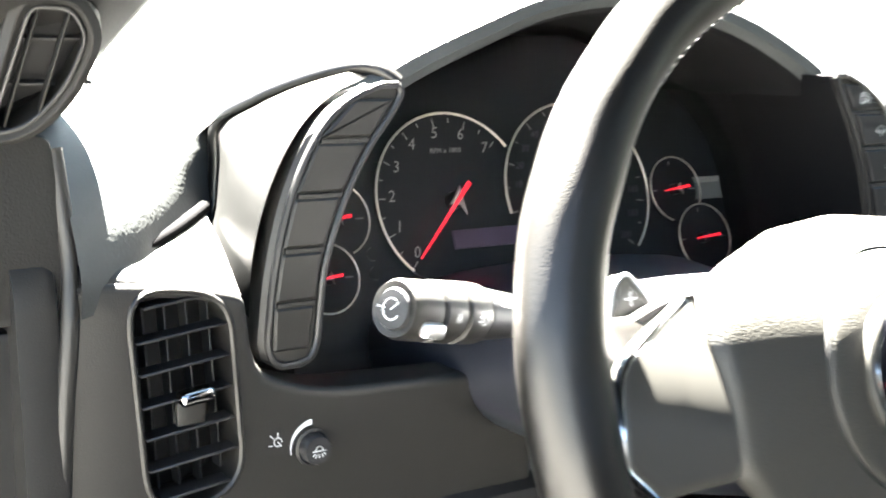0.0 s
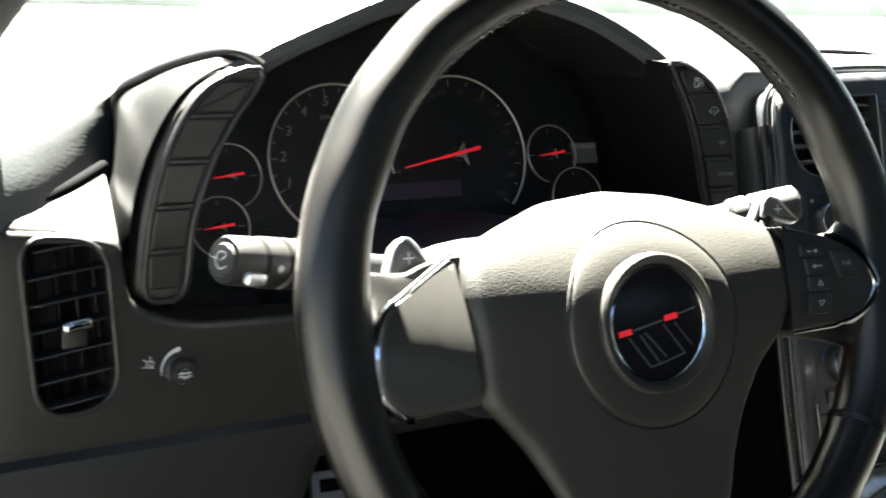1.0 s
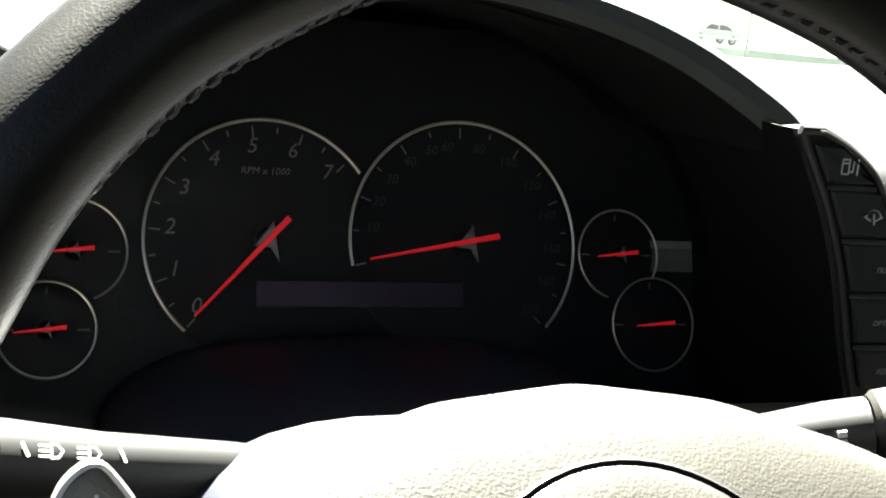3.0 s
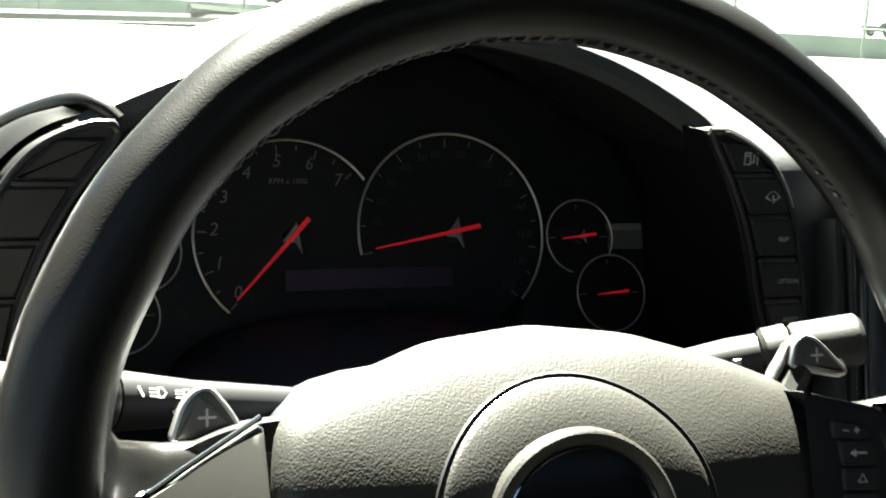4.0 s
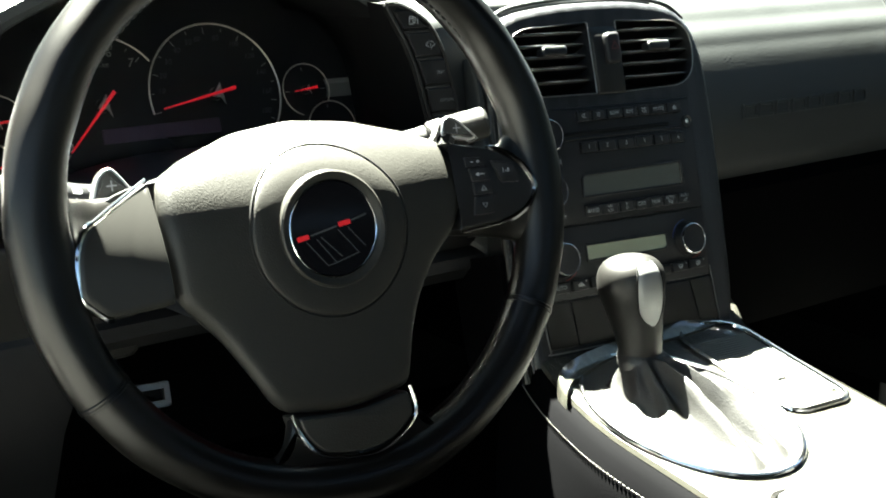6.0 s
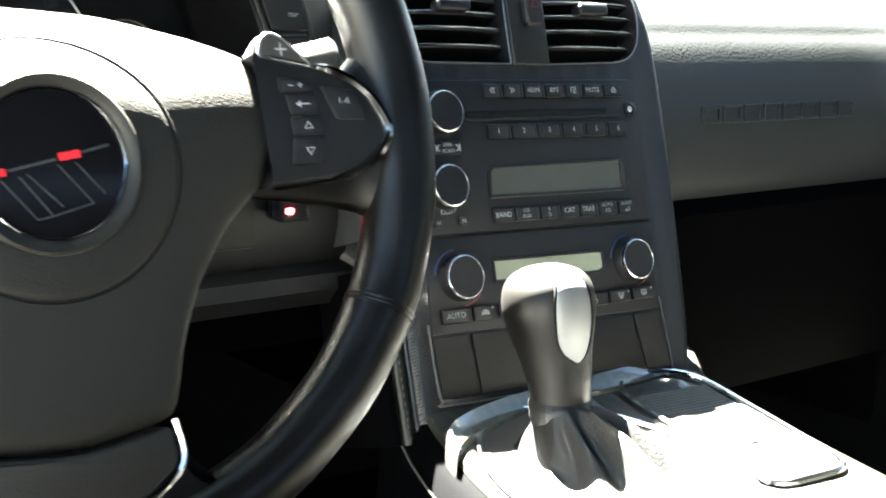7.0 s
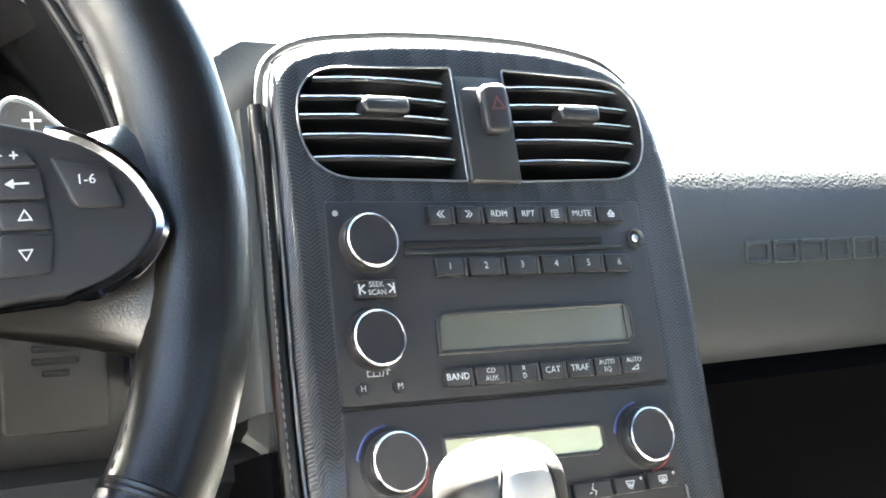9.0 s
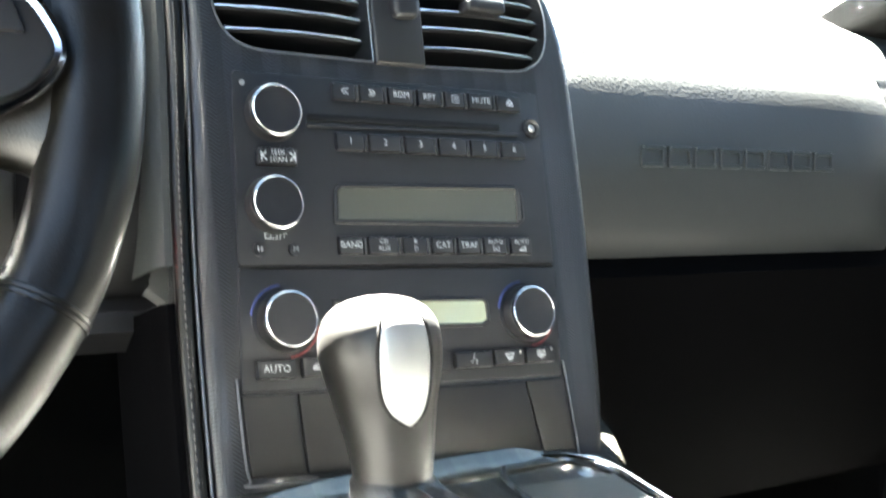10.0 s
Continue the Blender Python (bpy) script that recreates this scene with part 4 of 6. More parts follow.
def steering_wheel():
    th = thing("steering_wheel", WHEEL, "black leather-wrapped three-spoke steering wheel with silver accents", "steering wheel")
    R, T, n, k = 0.1703, 0.0157, 200, 24
    rings = []
    for i in range(n):
        a = 2 * math.pi * i / n
        deg = math.degrees(a)
        swell = 0.0
        for c, w, s in ((-2, 15, 0.0045), (182, 15, 0.0045), (27, 11, 0.0022), (153, 11, 0.0022), (-90, 14, 0.002)):
            d = (deg - c + 180) % 360 - 180
            swell += s * math.exp(-(d / w) ** 2)
        ring = []
        for j in range(k):
            b = 2 * math.pi * j / k
            rr = T + (swell if math.cos(b) < 0 else 0.0)
            lump = 0.00022 * math.sin(7 * a + 2 * b) + 0.00016 * math.sin(23 * a - b)
            rr += lump
            ring.append(((R + rr * math.cos(b)) * math.cos(a), 1.03 * (T + lump) * math.sin(b), (R + rr * math.cos(b)) * math.sin(a)))
        rings.append(ring)
    bm = bmesh.new()
    vs = [[bm.verts.new(p) for p in r] for r in rings]
    for i in range(n):
        for j in range(k):
            bm.faces.new((vs[i][j], vs[i][(j + 1) % k], vs[(i + 1) % n][(j + 1) % k], vs[(i + 1) % n][j]))
    rim = part("rim", bm, M_LEATHER, th, "worn black leather rim")
    for deg in (-30.5, 210.5):
        a = radians(deg)
        for da, w in ((-0.006, 0.0011), (0.0, 0.0006), (0.006, 0.0011)):
            pts = [((R + T * math.cos(b)) * math.cos(a + da), 1.03 * T * math.sin(b), (R + T * math.cos(b)) * math.sin(a + da)) for b in np.linspace(0, 2 * math.pi, 25)[:-1]]
            part("rim_seam" if da == 0 else "seam_welt", tube(pts, w, 6, closed=True), M_DEEP if da == 0 else M_LEATHER, rim)
    # the stitched inside edge: a puckered row of cross stitches
    bm = bmesh.new()
    rnd = random.Random(4)
    for i in range(176):
        deg = i * 360 / 176
        if min(abs((deg - c + 180) % 360 - 180) for c in (-2, 182)) < 12 or abs((deg - 270 + 180) % 360 - 180) < 15:
            continue
        a = radians(deg)
        d0, d1 = Vector((math.cos(a), 0, math.sin(a))), Vector((-math.sin(a), 0, math.cos(a)))
        tw = rnd.uniform(0.85, 1.15)
        fine = 1.0 if 8 < deg < 172 else 0.6
        q = d0 * (R - T + 0.0006) + Vector((0, -0.0032, 0))
        tube([q - d1 * 0.0021 * tw + Vector((0, -0.0014, 0)) + d0 * 0.0006, q - d1 * 0.0009, q + d1 * 0.0009, q + d1 * 0.0021 * tw + Vector((0, 0.0014, 0)) + d0 * 0.0006], [0.0005 * fine, 0.0013 * tw * fine, 0.0013 * fine, 0.0005 * fine], 7, bm=bm)
    tagged(part("stitching", bm, M_LEATHER, rim, "dark cross stitching inside the rim"), kind="stuff")
    # hub cover, domed
    rings = [[(HUB[0] + (x - HUB[0]) * 0.86, max(0.020, cover_y(x, z) + 0.012), HUB[1] + (z - HUB[1]) * 0.86) for x, z in COVER], [(x, cover_y(x, z) + 0.006, z) for x, z in COVER]]
    for s in (0.995, 0.985, 0.97, 0.95, 0.925, 0.90, 0.87, 0.84, 0.80, 0.76, 0.72, 0.68, 0.64, 0.6, 0.55, 0.5, 0.45, 0.4, 0.3, 0.2):
        ring = []
        for x, z in COVER:
            px, pz = HUB[0] + (x - HUB[0]) * s, HUB[1] + (z - HUB[1]) * s
            edge = 0.004 * max(0.0, (s - 0.93) / 0.065) ** 2
            ring.append((px, cover_y(px, pz) + edge, pz))
        rings.append(ring)
    part("hub_cover", rings_mesh(rings), M_HUB, th, "grained grey-brown airbag cover", angle=60)
    # raised round pad with a groove about it
    rnga = np.linspace(0, 2 * math.pi, 73)[:-1]
    rings = []
    for r, dy in ((0.0530, 0.004), (0.0526, 0.0003), (0.0517, -0.0008), (0.0500, -0.0013), (0.046, -0.0016), (0.040, -0.0018), (0.0355, -0.0014)):
        rings.append([(HUB[0] + r * math.cos(a), cover_y(HUB[0] + r * math.cos(a), HUB[1] + r * math.sin(a)) + dy, HUB[1] + r * math.sin(a)) for a in rnga])
    part("centre_pad", rings_mesh(rings, True, (False, False)), M_HUB, th, "round pad about the emblem")
    rings = []
    for w, dy in ((0.0531, 0.0012), (0.0536, 0.0002), (0.0543, 0.0012)):
        rings.append([(HUB[0] + w * math.cos(a), cover_y(HUB[0] + w * math.cos(a), HUB[1] + w * math.sin(a)) + dy - 0.001, HUB[1] + w * math.sin(a)) for a in rnga])
    part("pad_groove", rings_mesh(rings, True, (False, False)), M_DEEP, th)
    yb = cover_y(*HUB) - 0.0046
    bez = part("emblem_bezel", lathe([(0.0362, yb + 0.006), (0.0357, yb + 0.0014), (0.0345, yb + 0.0004), (0.0320, yb + 0.0012), (0.0296, yb + 0.0040)], 56, HUB, caps=(False, False)), M_HUB, th, "dished satin grey bezel")
    part("emblem_ring", tube(arc(HUB[0], HUB[1], 0.0293, 0, 360, 56, yb + 0.0030)[:-1], 0.0007, 8, closed=True), M_CHROME, bez)
    em = part("emblem", lathe([(0.0294, yb + 0.006), (0.0290, yb + 0.0036), (0.02, yb + 0.0026), (0.0002, yb + 0.0020)], 48, HUB), M_GLOSS, th, "gloss black emblem with red and silver bars")
    ye = yb + 0.0016
    hx, hz = HUB
    for bar in ([(hx - 0.0245, hz - 0.0035), (hx - 0.0195, hz - 0.0028)], [(hx + 0.0040, hz + 0.0022), (hx + 0.0095, hz + 0.0030)]):
        strokes([bar], 0.0030, em, ye, M_RED, "red_bar")
    strokes([[(hx - 0.0165, hz - 0.0022), (hx + 0.001, hz + 0.0012)], [(hx + 0.012, hz + 0.0036), (hx + 0.022, hz + 0.0060)]], 0.0010, em, ye, M_EMBLEM, "silver_bar")
    strokes([[(hx - 0.020, hz - 0.0060), (hx - 0.008, hz - 0.0215), (hx - 0.002, hz - 0.0205)], [(hx - 0.013, hz - 0.0050), (hx - 0.002, hz - 0.0205)], [(hx - 0.010, hz - 0.004), (hx + 0.002, hz - 0.0170)], [(hx + 0.002, hz - 0.001), (hx + 0.014, hz - 0.0165), (hx - 0.002, hz - 0.0205)], [(hx + 0.009, hz - 0.0005), (hx + 0.019, hz - 0.0130)]], 0.0006, em, ye, M_EMBLEM, "silver_line")
    # leather arms that flare into the rim
    for s in (-1, 1):
        rings = []
        for x, zc, h, y, d in ((0.085, -0.004, 0.026, 0.010, 0.008), (0.112, -0.006, 0.028, 0.010, 0.009), (0.132, -0.008, 0.030, 0.009, 0.0100), (0.146, -0.009, 0.033, 0.006, 0.0110), (0.155, -0.008, 0.038, 0.002, 0.0120), (0.162, -0.006, 0.047, 0.000, 0.012), (0.168, -0.004, 0.056, 0.0, 0.010)):
            y += 0.008 if s < 0 and x < 0.15 else 0.0
            rings.append([(s * (x - 0.10 * (h * math.sin(a)) ** 2 / 0.03 * (x > 0.15)), y - d * math.copysign(abs(math.cos(a)) ** 0.7, math.cos(a)), zc + h * math.copysign(abs(math.sin(a)) ** 0.8, math.sin(a))) for a in np.linspace(0, 2 * math.pi, 29)[:-1]])
        part("spoke_arm", rings_mesh(rings), M_LEATHER, th, angle=70)
    left = rounded([(-0.1005, 0.0275), (-0.1000, -0.0440), (-0.1400, -0.0455), (-0.1535, -0.0320), (-0.1520, -0.0095), (-0.1455, 0.0045)], [0.002, 0.003, 0.003, 0.004, 0.012, 0.014], 4)
    rings = [[(x, 0.012, z) for x, z in resampled(left, 72)]]
    rings += [[(-0.122 + (x + 0.122) * f, -0.0098 + 0.003 * g, -0.012 + (z + 0.012) * f) for x, z in resampled(left, 72)] for f, g in ((1.0, 1.2), (0.985, 0.3), (0.965, 0.0), (0.85, 0), (0.7, 0), (0.5, 0), (0.3, 0), (0.1, 0))]
    pl = part("spoke_panel", rings_mesh(rings), M_SPOKE, th, "satin grey spoke panel", angle=60)
    edge = [(x, -0.0080, z) for x, z in left if x < -0.132]
    part("silver_trim", tube(edge, 0.0022, 8), M_CHROME, pl, "bright trim edge")
    part("silver_top", tube([(-0.1470, -0.0080, 0.0035), (-0.128, -0.0092, 0.0148), (-0.1015, -0.0098, 0.0292)], 0.0010, 8), M_CHROME, pl)
    for ob in [pl] + list(pl.children_recursive):
        for v in ob.data.vertices:
            v.co.y += 0.0185 * max(0.0, (v.co.z + 0.030 + 0.25 * (v.co.x + 0.10)) / 0.060) ** 1.4
    right = rounded([(0.0940, 0.0290), (0.131, 0.0200), (0.1455, 0.0090), (0.1535, -0.0078), (0.1460, -0.0195), (0.1330, -0.0265), (0.0965, -0.0290), (0.1045, -0.0130), (0.1080, 0.0035), (0.1045, 0.0190)], [0.002, 0.012, 0.008, 0.006, 0.008, 0.006, 0.002, 0.004, 0.006, 0.006], 4)
    pr = part("switch_panel", plate(right, -0.0080, 0.010, 0.0020, 3), M_BLACK, th, "black spoke panel with audio buttons")
    edge = [(x, -0.0066, z) for x, z in right if x > 0.119]
    part("silver_trim", tube([(x + 0.0012, y, z) for x, y, z in edge] + [(0.1250, -0.0066, -0.0285), (0.0985, -0.0066, -0.0300)], [0.0012] + [0.0026] * (len(edge) - 3) + [0.0022, 0.0016, 0.0010, 0.0008], 8), M_GLOSSTRIM, pr, "bright trim edge")
    keys = [((0.1055, 0.0112), (0.1205, 0.0107), (0.1172, 0.0160), (0.1050, 0.0178)), ((0.1088, 0.0012), (0.1219, 0.0010), (0.1208, 0.0098), (0.1074, 0.0104)), ((0.1092, -0.0078), (0.1229, -0.0080), (0.1221, 0.0000), (0.1089, 0.0004)), ((0.1072, -0.0207), (0.1217, -0.0207), (0.1231, -0.0092), (0.1092, -0.0088)), ((0.1295, -0.0018), (0.1430, -0.0028), (0.1390, 0.0100), (0.1237, 0.0132))]
    for i, kp in enumerate(keys):
        b = part("button", plate(rounded(kp, 0.0012, 2), -0.0098, -0.006, 0.0007), M_BUTTON, pr)
        cx, cz = sum(p[0] for p in kp) / 4, sum(p[1] for p in kp) / 4
        y = -0.0101
        if i == 2:
            strokes([[(cx - 0.0017, cz - 0.0012), (cx, cz + 0.0017), (cx + 0.0017, cz - 0.0012), (cx - 0.0017, cz - 0.0012)]], 0.0004, b, y)
        elif i == 3:
            strokes([[(cx - 0.0017, cz + 0.0012), (cx, cz - 0.0017), (cx + 0.0017, cz + 0.0012), (cx - 0.0017, cz + 0.0012)]], 0.0004, b, y)
        elif i == 4:
            words("1-6", 0.0042, b, cx - 0.001, y, cz + 0.0012)
        elif i == 1:
            strokes([[(cx - 0.003, cz), (cx - 0.0014, cz + 0.0010), (cx - 0.0014, cz - 0.0010), (cx - 0.003, cz)], [(cx - 0.003, cz), (cx - 0.0014, cz)], [(cx - 0.0010, cz), (cx + 0.0026, cz)]], 0.0006, b, y)
        else:
            strokes([[(cx - 0.003, cz), (cx - 0.0012, cz)], [(cx + 0.0012, cz), (cx + 0.0030, cz)], [(cx + 0.0021, cz - 0.0009), (cx + 0.0021, cz + 0.0009)]], 0.0005, b, y)
    # the panel leans out towards the rim
    for ob in [pr] + list(pr.children_recursive):
        for v in ob.data.vertices:
            v.co.y -= 0.0095 * max(0.0, (v.co.x - 0.100) / 0.0535)
    bottom = rounded([(-0.0385, -0.1225), (0.004, -0.1272), (0.0385, -0.1215), (0.0400, -0.1365), (0.0230, -0.1490), (0.0035, -0.1525), (-0.0250, -0.1470), (-0.0350, -0.1340)], [0.003, 0.01, 0.003, 0.004, 0.006, 0.01, 0.006, 0.004], 3)
    bp = part("lower_spoke", plate(bottom, -0.0125, 0.012, 0.002, 3), M_HUB, th, "satin grey lower spoke")
    path = smooth_path([(-0.0415, -0.0105, -0.1205), (-0.0375, -0.0105, -0.1340), (-0.0255, -0.0110, -0.1485), (0.0035, -0.0110, -0.1545), (0.0240, -0.0110, -0.1505), (0.0420, -0.0105, -0.1370), (0.0405, -0.0105, -0.1190)], 4)
    part("silver_trim", tube(path, 0.0015, 8), M_CHROME, bp, "bright trim edge")
    for s in (-1, 1):
        flare = [(s * 0.034 + 0.001, -0.126), (s * 0.041 + 0.001, -0.124), (s * 0.046 + 0.001, -0.142), (s * 0.066 + 0.001, -0.1510), (s * 0.040 + 0.001, -0.166), (0.0, -0.164), (0.0, -0.150)]
        part("spoke_flare", plate(rounded(flare, 0.008, 4), -0.0085, 0.002, 0.003, 4), M_LEATHER, th)
    part("hub_back", lathe([(0.050, 0.012), (0.056, 0.02), (0.052, 0.04), (0.04, 0.05), (0.0005, 0.05)], 48, HUB), M_DEEP, th)
    # dark blocks added behind the spokes to keep sun off the lower rim
    for s in (-1, 1):
        back = rounded([(s * 0.060, -0.034), (s * 0.146, -0.026), (s * 0.150, 0.010), (s * 0.110, 0.026), (s * 0.060, 0.030)], 0.010, 4)
        part("spoke_housing", rings_mesh([[(x, y, -0.002 + (z + 0.002) * f) for x, z in back] for y, f in ((0.012, 1.0), (0.030, 1.0), (0.044, 0.92), (0.050, 0.75))]), M_DEEP, th, angle=60)
    # shift paddles behind the spokes
    for s, y, head in ((-1, 0.024, [(-0.1290, 0.0205), (-0.1240, 0.0350), (-0.1160, 0.0405), (-0.1085, 0.0315), (-0.1045, 0.0245), (-0.1160, 0.0195)]), (1, 0.030, [(0.1165, 0.0350), (0.1192, 0.0450), (0.1235, 0.0482), (0.1300, 0.0465), (0.1455, 0.0320), (0.1400, 0.0300)])):
        out = rounded(head, [0.003, 0.006, 0.006, 0.006, 0.003, 0.003], 4)
        x, z = sum(p[0] for p in head) / 6, sum(p[1] for p in head) / 6
        pd = part("shift_paddle", plate(out, y, y + 0.008, 0.0025, 3), M_PADDLE, th, "dull silver shift paddle with a plus mark")
        if s > 0:
            # leg coloured much brighter than the paddle face to look sunlit
            part("paddle_leg", plate(rounded([(0.1165, 0.0350), (0.1192, 0.0450), (0.1110, 0.0340), (0.1070, 0.0270), (0.1110, 0.0270)], 0.001, 2), y + 0.003, y + 0.008, 0.001), M_SILVER, pd, "bent paddle leg, sunlight put into its brighter silver")
        part("bright_edge", tube([(px, y + 0.0012, pz) for px, pz in inset(out, 0.0008)], 0.0011, 6, closed=True), M_SILVER, pd, "thin bright edge")
        strokes([[(x - 0.0026, z), (x + 0.0026, z)], [(x, z - 0.0026), (x, z + 0.0026)]], 0.0009, pd, y - 0.0004, M_WHITE, "plus_mark")
        part("paddle_arm", tube([(x - s * 0.006, y + 0.005, z - 0.006), (x - s * 0.012, y + 0.003, z - 0.014), (x - s * 0.024, y, z - 0.028)], [0.0065, 0.006, 0.005], 8), M_PLASTIC, pd)


steering_wheel()


# ---- steering column ----
def column():
    th = thing("steering_column", Matrix.Translation((0.0, 0.18, 0.65)), "dark column shroud behind the steering wheel", "steering column")
    rings = []
    for y, cz, rx, rz in ((0.055, 0.716, 0.050, 0.036), (0.065, 0.714, 0.060, 0.044), (0.11, 0.706, 0.070, 0.048), (0.18, 0.700, 0.088, 0.048), (0.25, 0.698, 0.105, 0.048), (0.31, 0.690, 0.115, 0.046), (0.36, 0.68, 0.12, 0.044)):
        ring = []
        for i in range(36):
            a = 2 * math.pi * i / 36
            c, s = math.cos(a), math.sin(a)
            ring.append((0.012 + 0.20 * max(0.0, y - 0.11) + rx * math.copysign(abs(c) ** 0.75, c), y, cz + rz * math.copysign(abs(s) ** 0.85, s)))
        rings.append(ring)
    wpart("shroud", rings_mesh(rings), M_SHROUD, th, angle=70)


column()


def stalk(m, label, length, marks):
    """A column stalk along its own x, its end at the origin."""
    th = thing("column_stalk", m, label, "column stalk", "stalks on the steering column")

    def rod(name, prof, mat, lab=""):
        bm = lathe(prof, 28)
        bmesh.ops.transform(bm, matrix=pose(0, 0, 0, 0, 0, 90), verts=bm.verts)
        bmesh.ops.scale(bm, vec=(-1, 1, 1), verts=bm.verts)
        return part(name, bm, mat, th, lab)
    if marks == "lights":
        rod("end_button", [(0.0002, 0.0), (0.0082, 0.0003), (0.0090, 0.0015), (0.0090, 0.004)], M_BUTTON, "end button with cruise mark")
        rod("end_collar", [(0.0096, 0.0022), (0.0118, 0.0014), (0.0128, 0.004), (0.0130, 0.018), (0.0122, 0.020)], M_PLASTIC)
        rod("twist_ring", [(0.0110, 0.021), (0.0134, 0.022), (0.0136, 0.034), (0.0126, 0.036)], M_PLASTIC, "ridged twist ring")
        rod("lamp_ring", [(0.0112, 0.037), (0.0138, 0.038), (0.0136, 0.052), (0.0120, 0.054)], M_PLASTIC, "twist ring with lamp marks")
        rod("arm", [(0.0120, 0.055), (0.0118, 0.060), (0.0095, 0.09), (0.0080, length)], M_BLACK)
        part("slider", box(0.012, -0.0135, -0.006, 0.012, 0.006, 0.007, 0.002), M_SILVER, th, "small bright slider")
    else:
        rod("end_cap", [(0.0002, 0.0), (0.0095, 0.0006), (0.0118, 0.003), (0.0122, 0.030), (0.0108, 0.032)], M_PLASTIC, "end cap with wiper mark")
        rod("band", [(0.0108, 0.033), (0.0126, 0.034), (0.0122, 0.044), (0.0104, 0.046)], M_PLASTIC)
        rod("arm", [(0.0104, 0.047), (0.0104, 0.06), (0.0085, 0.085), (0.0075, length)], M_BLACK)
    return th


def stalks():
    tip, root = Vector((-0.166, 0.137, 0.759)), Vector((-0.02, 0.185, 0.728))
    ax = (root - tip).normalized()
    back = Vector((0, 1, 0))
    yv = (back - ax * back.dot(ax)).normalized()
    m = Matrix((ax, yv, ax.cross(yv))).transposed().to_4x4()
    m.translation = tip
    th = stalk(m, "black light stalk with rings, printed marks and end button", (root - tip).length, "lights")
    # marks on the end and along the arm
    bm_mark = strokes([ringpts(0, 0, 0.0045, 60, 330), [(0, 0), (0.003, 0.003)], [(-0.0075, 0), (-0.0035, 0)]], 0.0007, th, 0.0, M_WHITE, "cruise_mark")
    bm_mark.matrix_local = pose(-0.0004, 0, 0, 0, 0, -90)
    for i, (x, kind) in enumerate(((0.062, "tri"), (0.070, "beam"), (0.082, "beam"), (0.093, "tri"))):
        r = 0.0118 - 0.0023 * (x - 0.06) / 0.03
        a = radians(38)
        y, z = -(r + 0.0004) * math.cos(a), (r + 0.0004) * math.sin(a)
        ln = [[(-0.0035, 0.0015), (-0.0005, 0.0015)], [(-0.0035, 0), (-0.0005, 0)], [(-0.0035, -0.0015), (-0.0005, -0.0015)], [(0, 0.002), (0.002, 0.0018), (0.0035, 0), (0.002, -0.0018), (0, -0.002), (0, 0.002)]] if kind == "beam" else [[(-0.0006, 0.0016), (0.0008, -0.0016)]]
        sy = strokes(ln, 0.0007 if kind == "beam" else 0.001, th, 0.0, M_WHITE, "lamp_mark")
        sy.matrix_local = pose(x, y, z, -38, 0, 0)
    for x, lines in ((0.045, [[(-0.002, 0.002), (-0.002, -0.002)], [(-0.0035, 0.001), (-0.001, 0.001)], [(-0.0035, -0.001), (-0.001, -0.001)], [(0, 0.0025), (0.002, 0.002), (0.003, 0), (0.002, -0.002), (0, -0.0025), (0, 0.0025)]]), (0.080, [[(-0.003, 0), (0, 0.0022), (0, 0.001), (0.002, 0.001), (0.002, -0.001), (0, -0.001), (0, -0.0022), (-0.003, 0)]]), (0.028, [[(-0.002, 0.0), (0.002, 0)], [(0, -0.002), (0, 0.002)], [(-0.0015, -0.0015), (0.0015, 0.0015)], [(-0.0015, 0.0015), (0.0015, -0.0015)]])):
        r = {0.045: 0.0139, 0.080: 0.0107, 0.028: 0.0137}[x]
        sy = strokes(lines, 0.0006, th, 0.0, M_WHITE, "lamp_mark")
        sy.matrix_local = pose(x, -(r + 0.0004), 0, 0, 0, 0)
    tip, root = Vector((0.208, 0.107, 0.7700)), Vector((0.06, 0.175, 0.728))
    ax = (tip - root).normalized()
    yv = (back - ax * back.dot(ax)).normalized()
    m = Matrix((-ax, yv, (-ax).cross(yv))).transposed().to_4x4()
    m.translation = tip
    th = stalk(m, "black wiper stalk with printed wiper marks", (root - tip).length, "wipers")
    sy = strokes([[(-0.004, 0.002), (-0.002, -0.0025), (0.002, -0.0025), (0.004, 0.002)], ringpts(0, -0.001, 0.0045, 40, 140), [(0, -0.0025), (-0.0025, 0.003)]], 0.0007, th, 0.0, M_WHITE, "wiper_mark")
    sy.matrix_local = pose(0.016, -0.0118, 0.0045, -22, 0, 0)
    for i in range(4):
        part("level_bar", box(0.058, -0.0108 + 0.0006 * i, -0.004 + 0.0035 * i, 0.003, 0.001, 0.0022, 0), M_WHITE, th)


stalks()


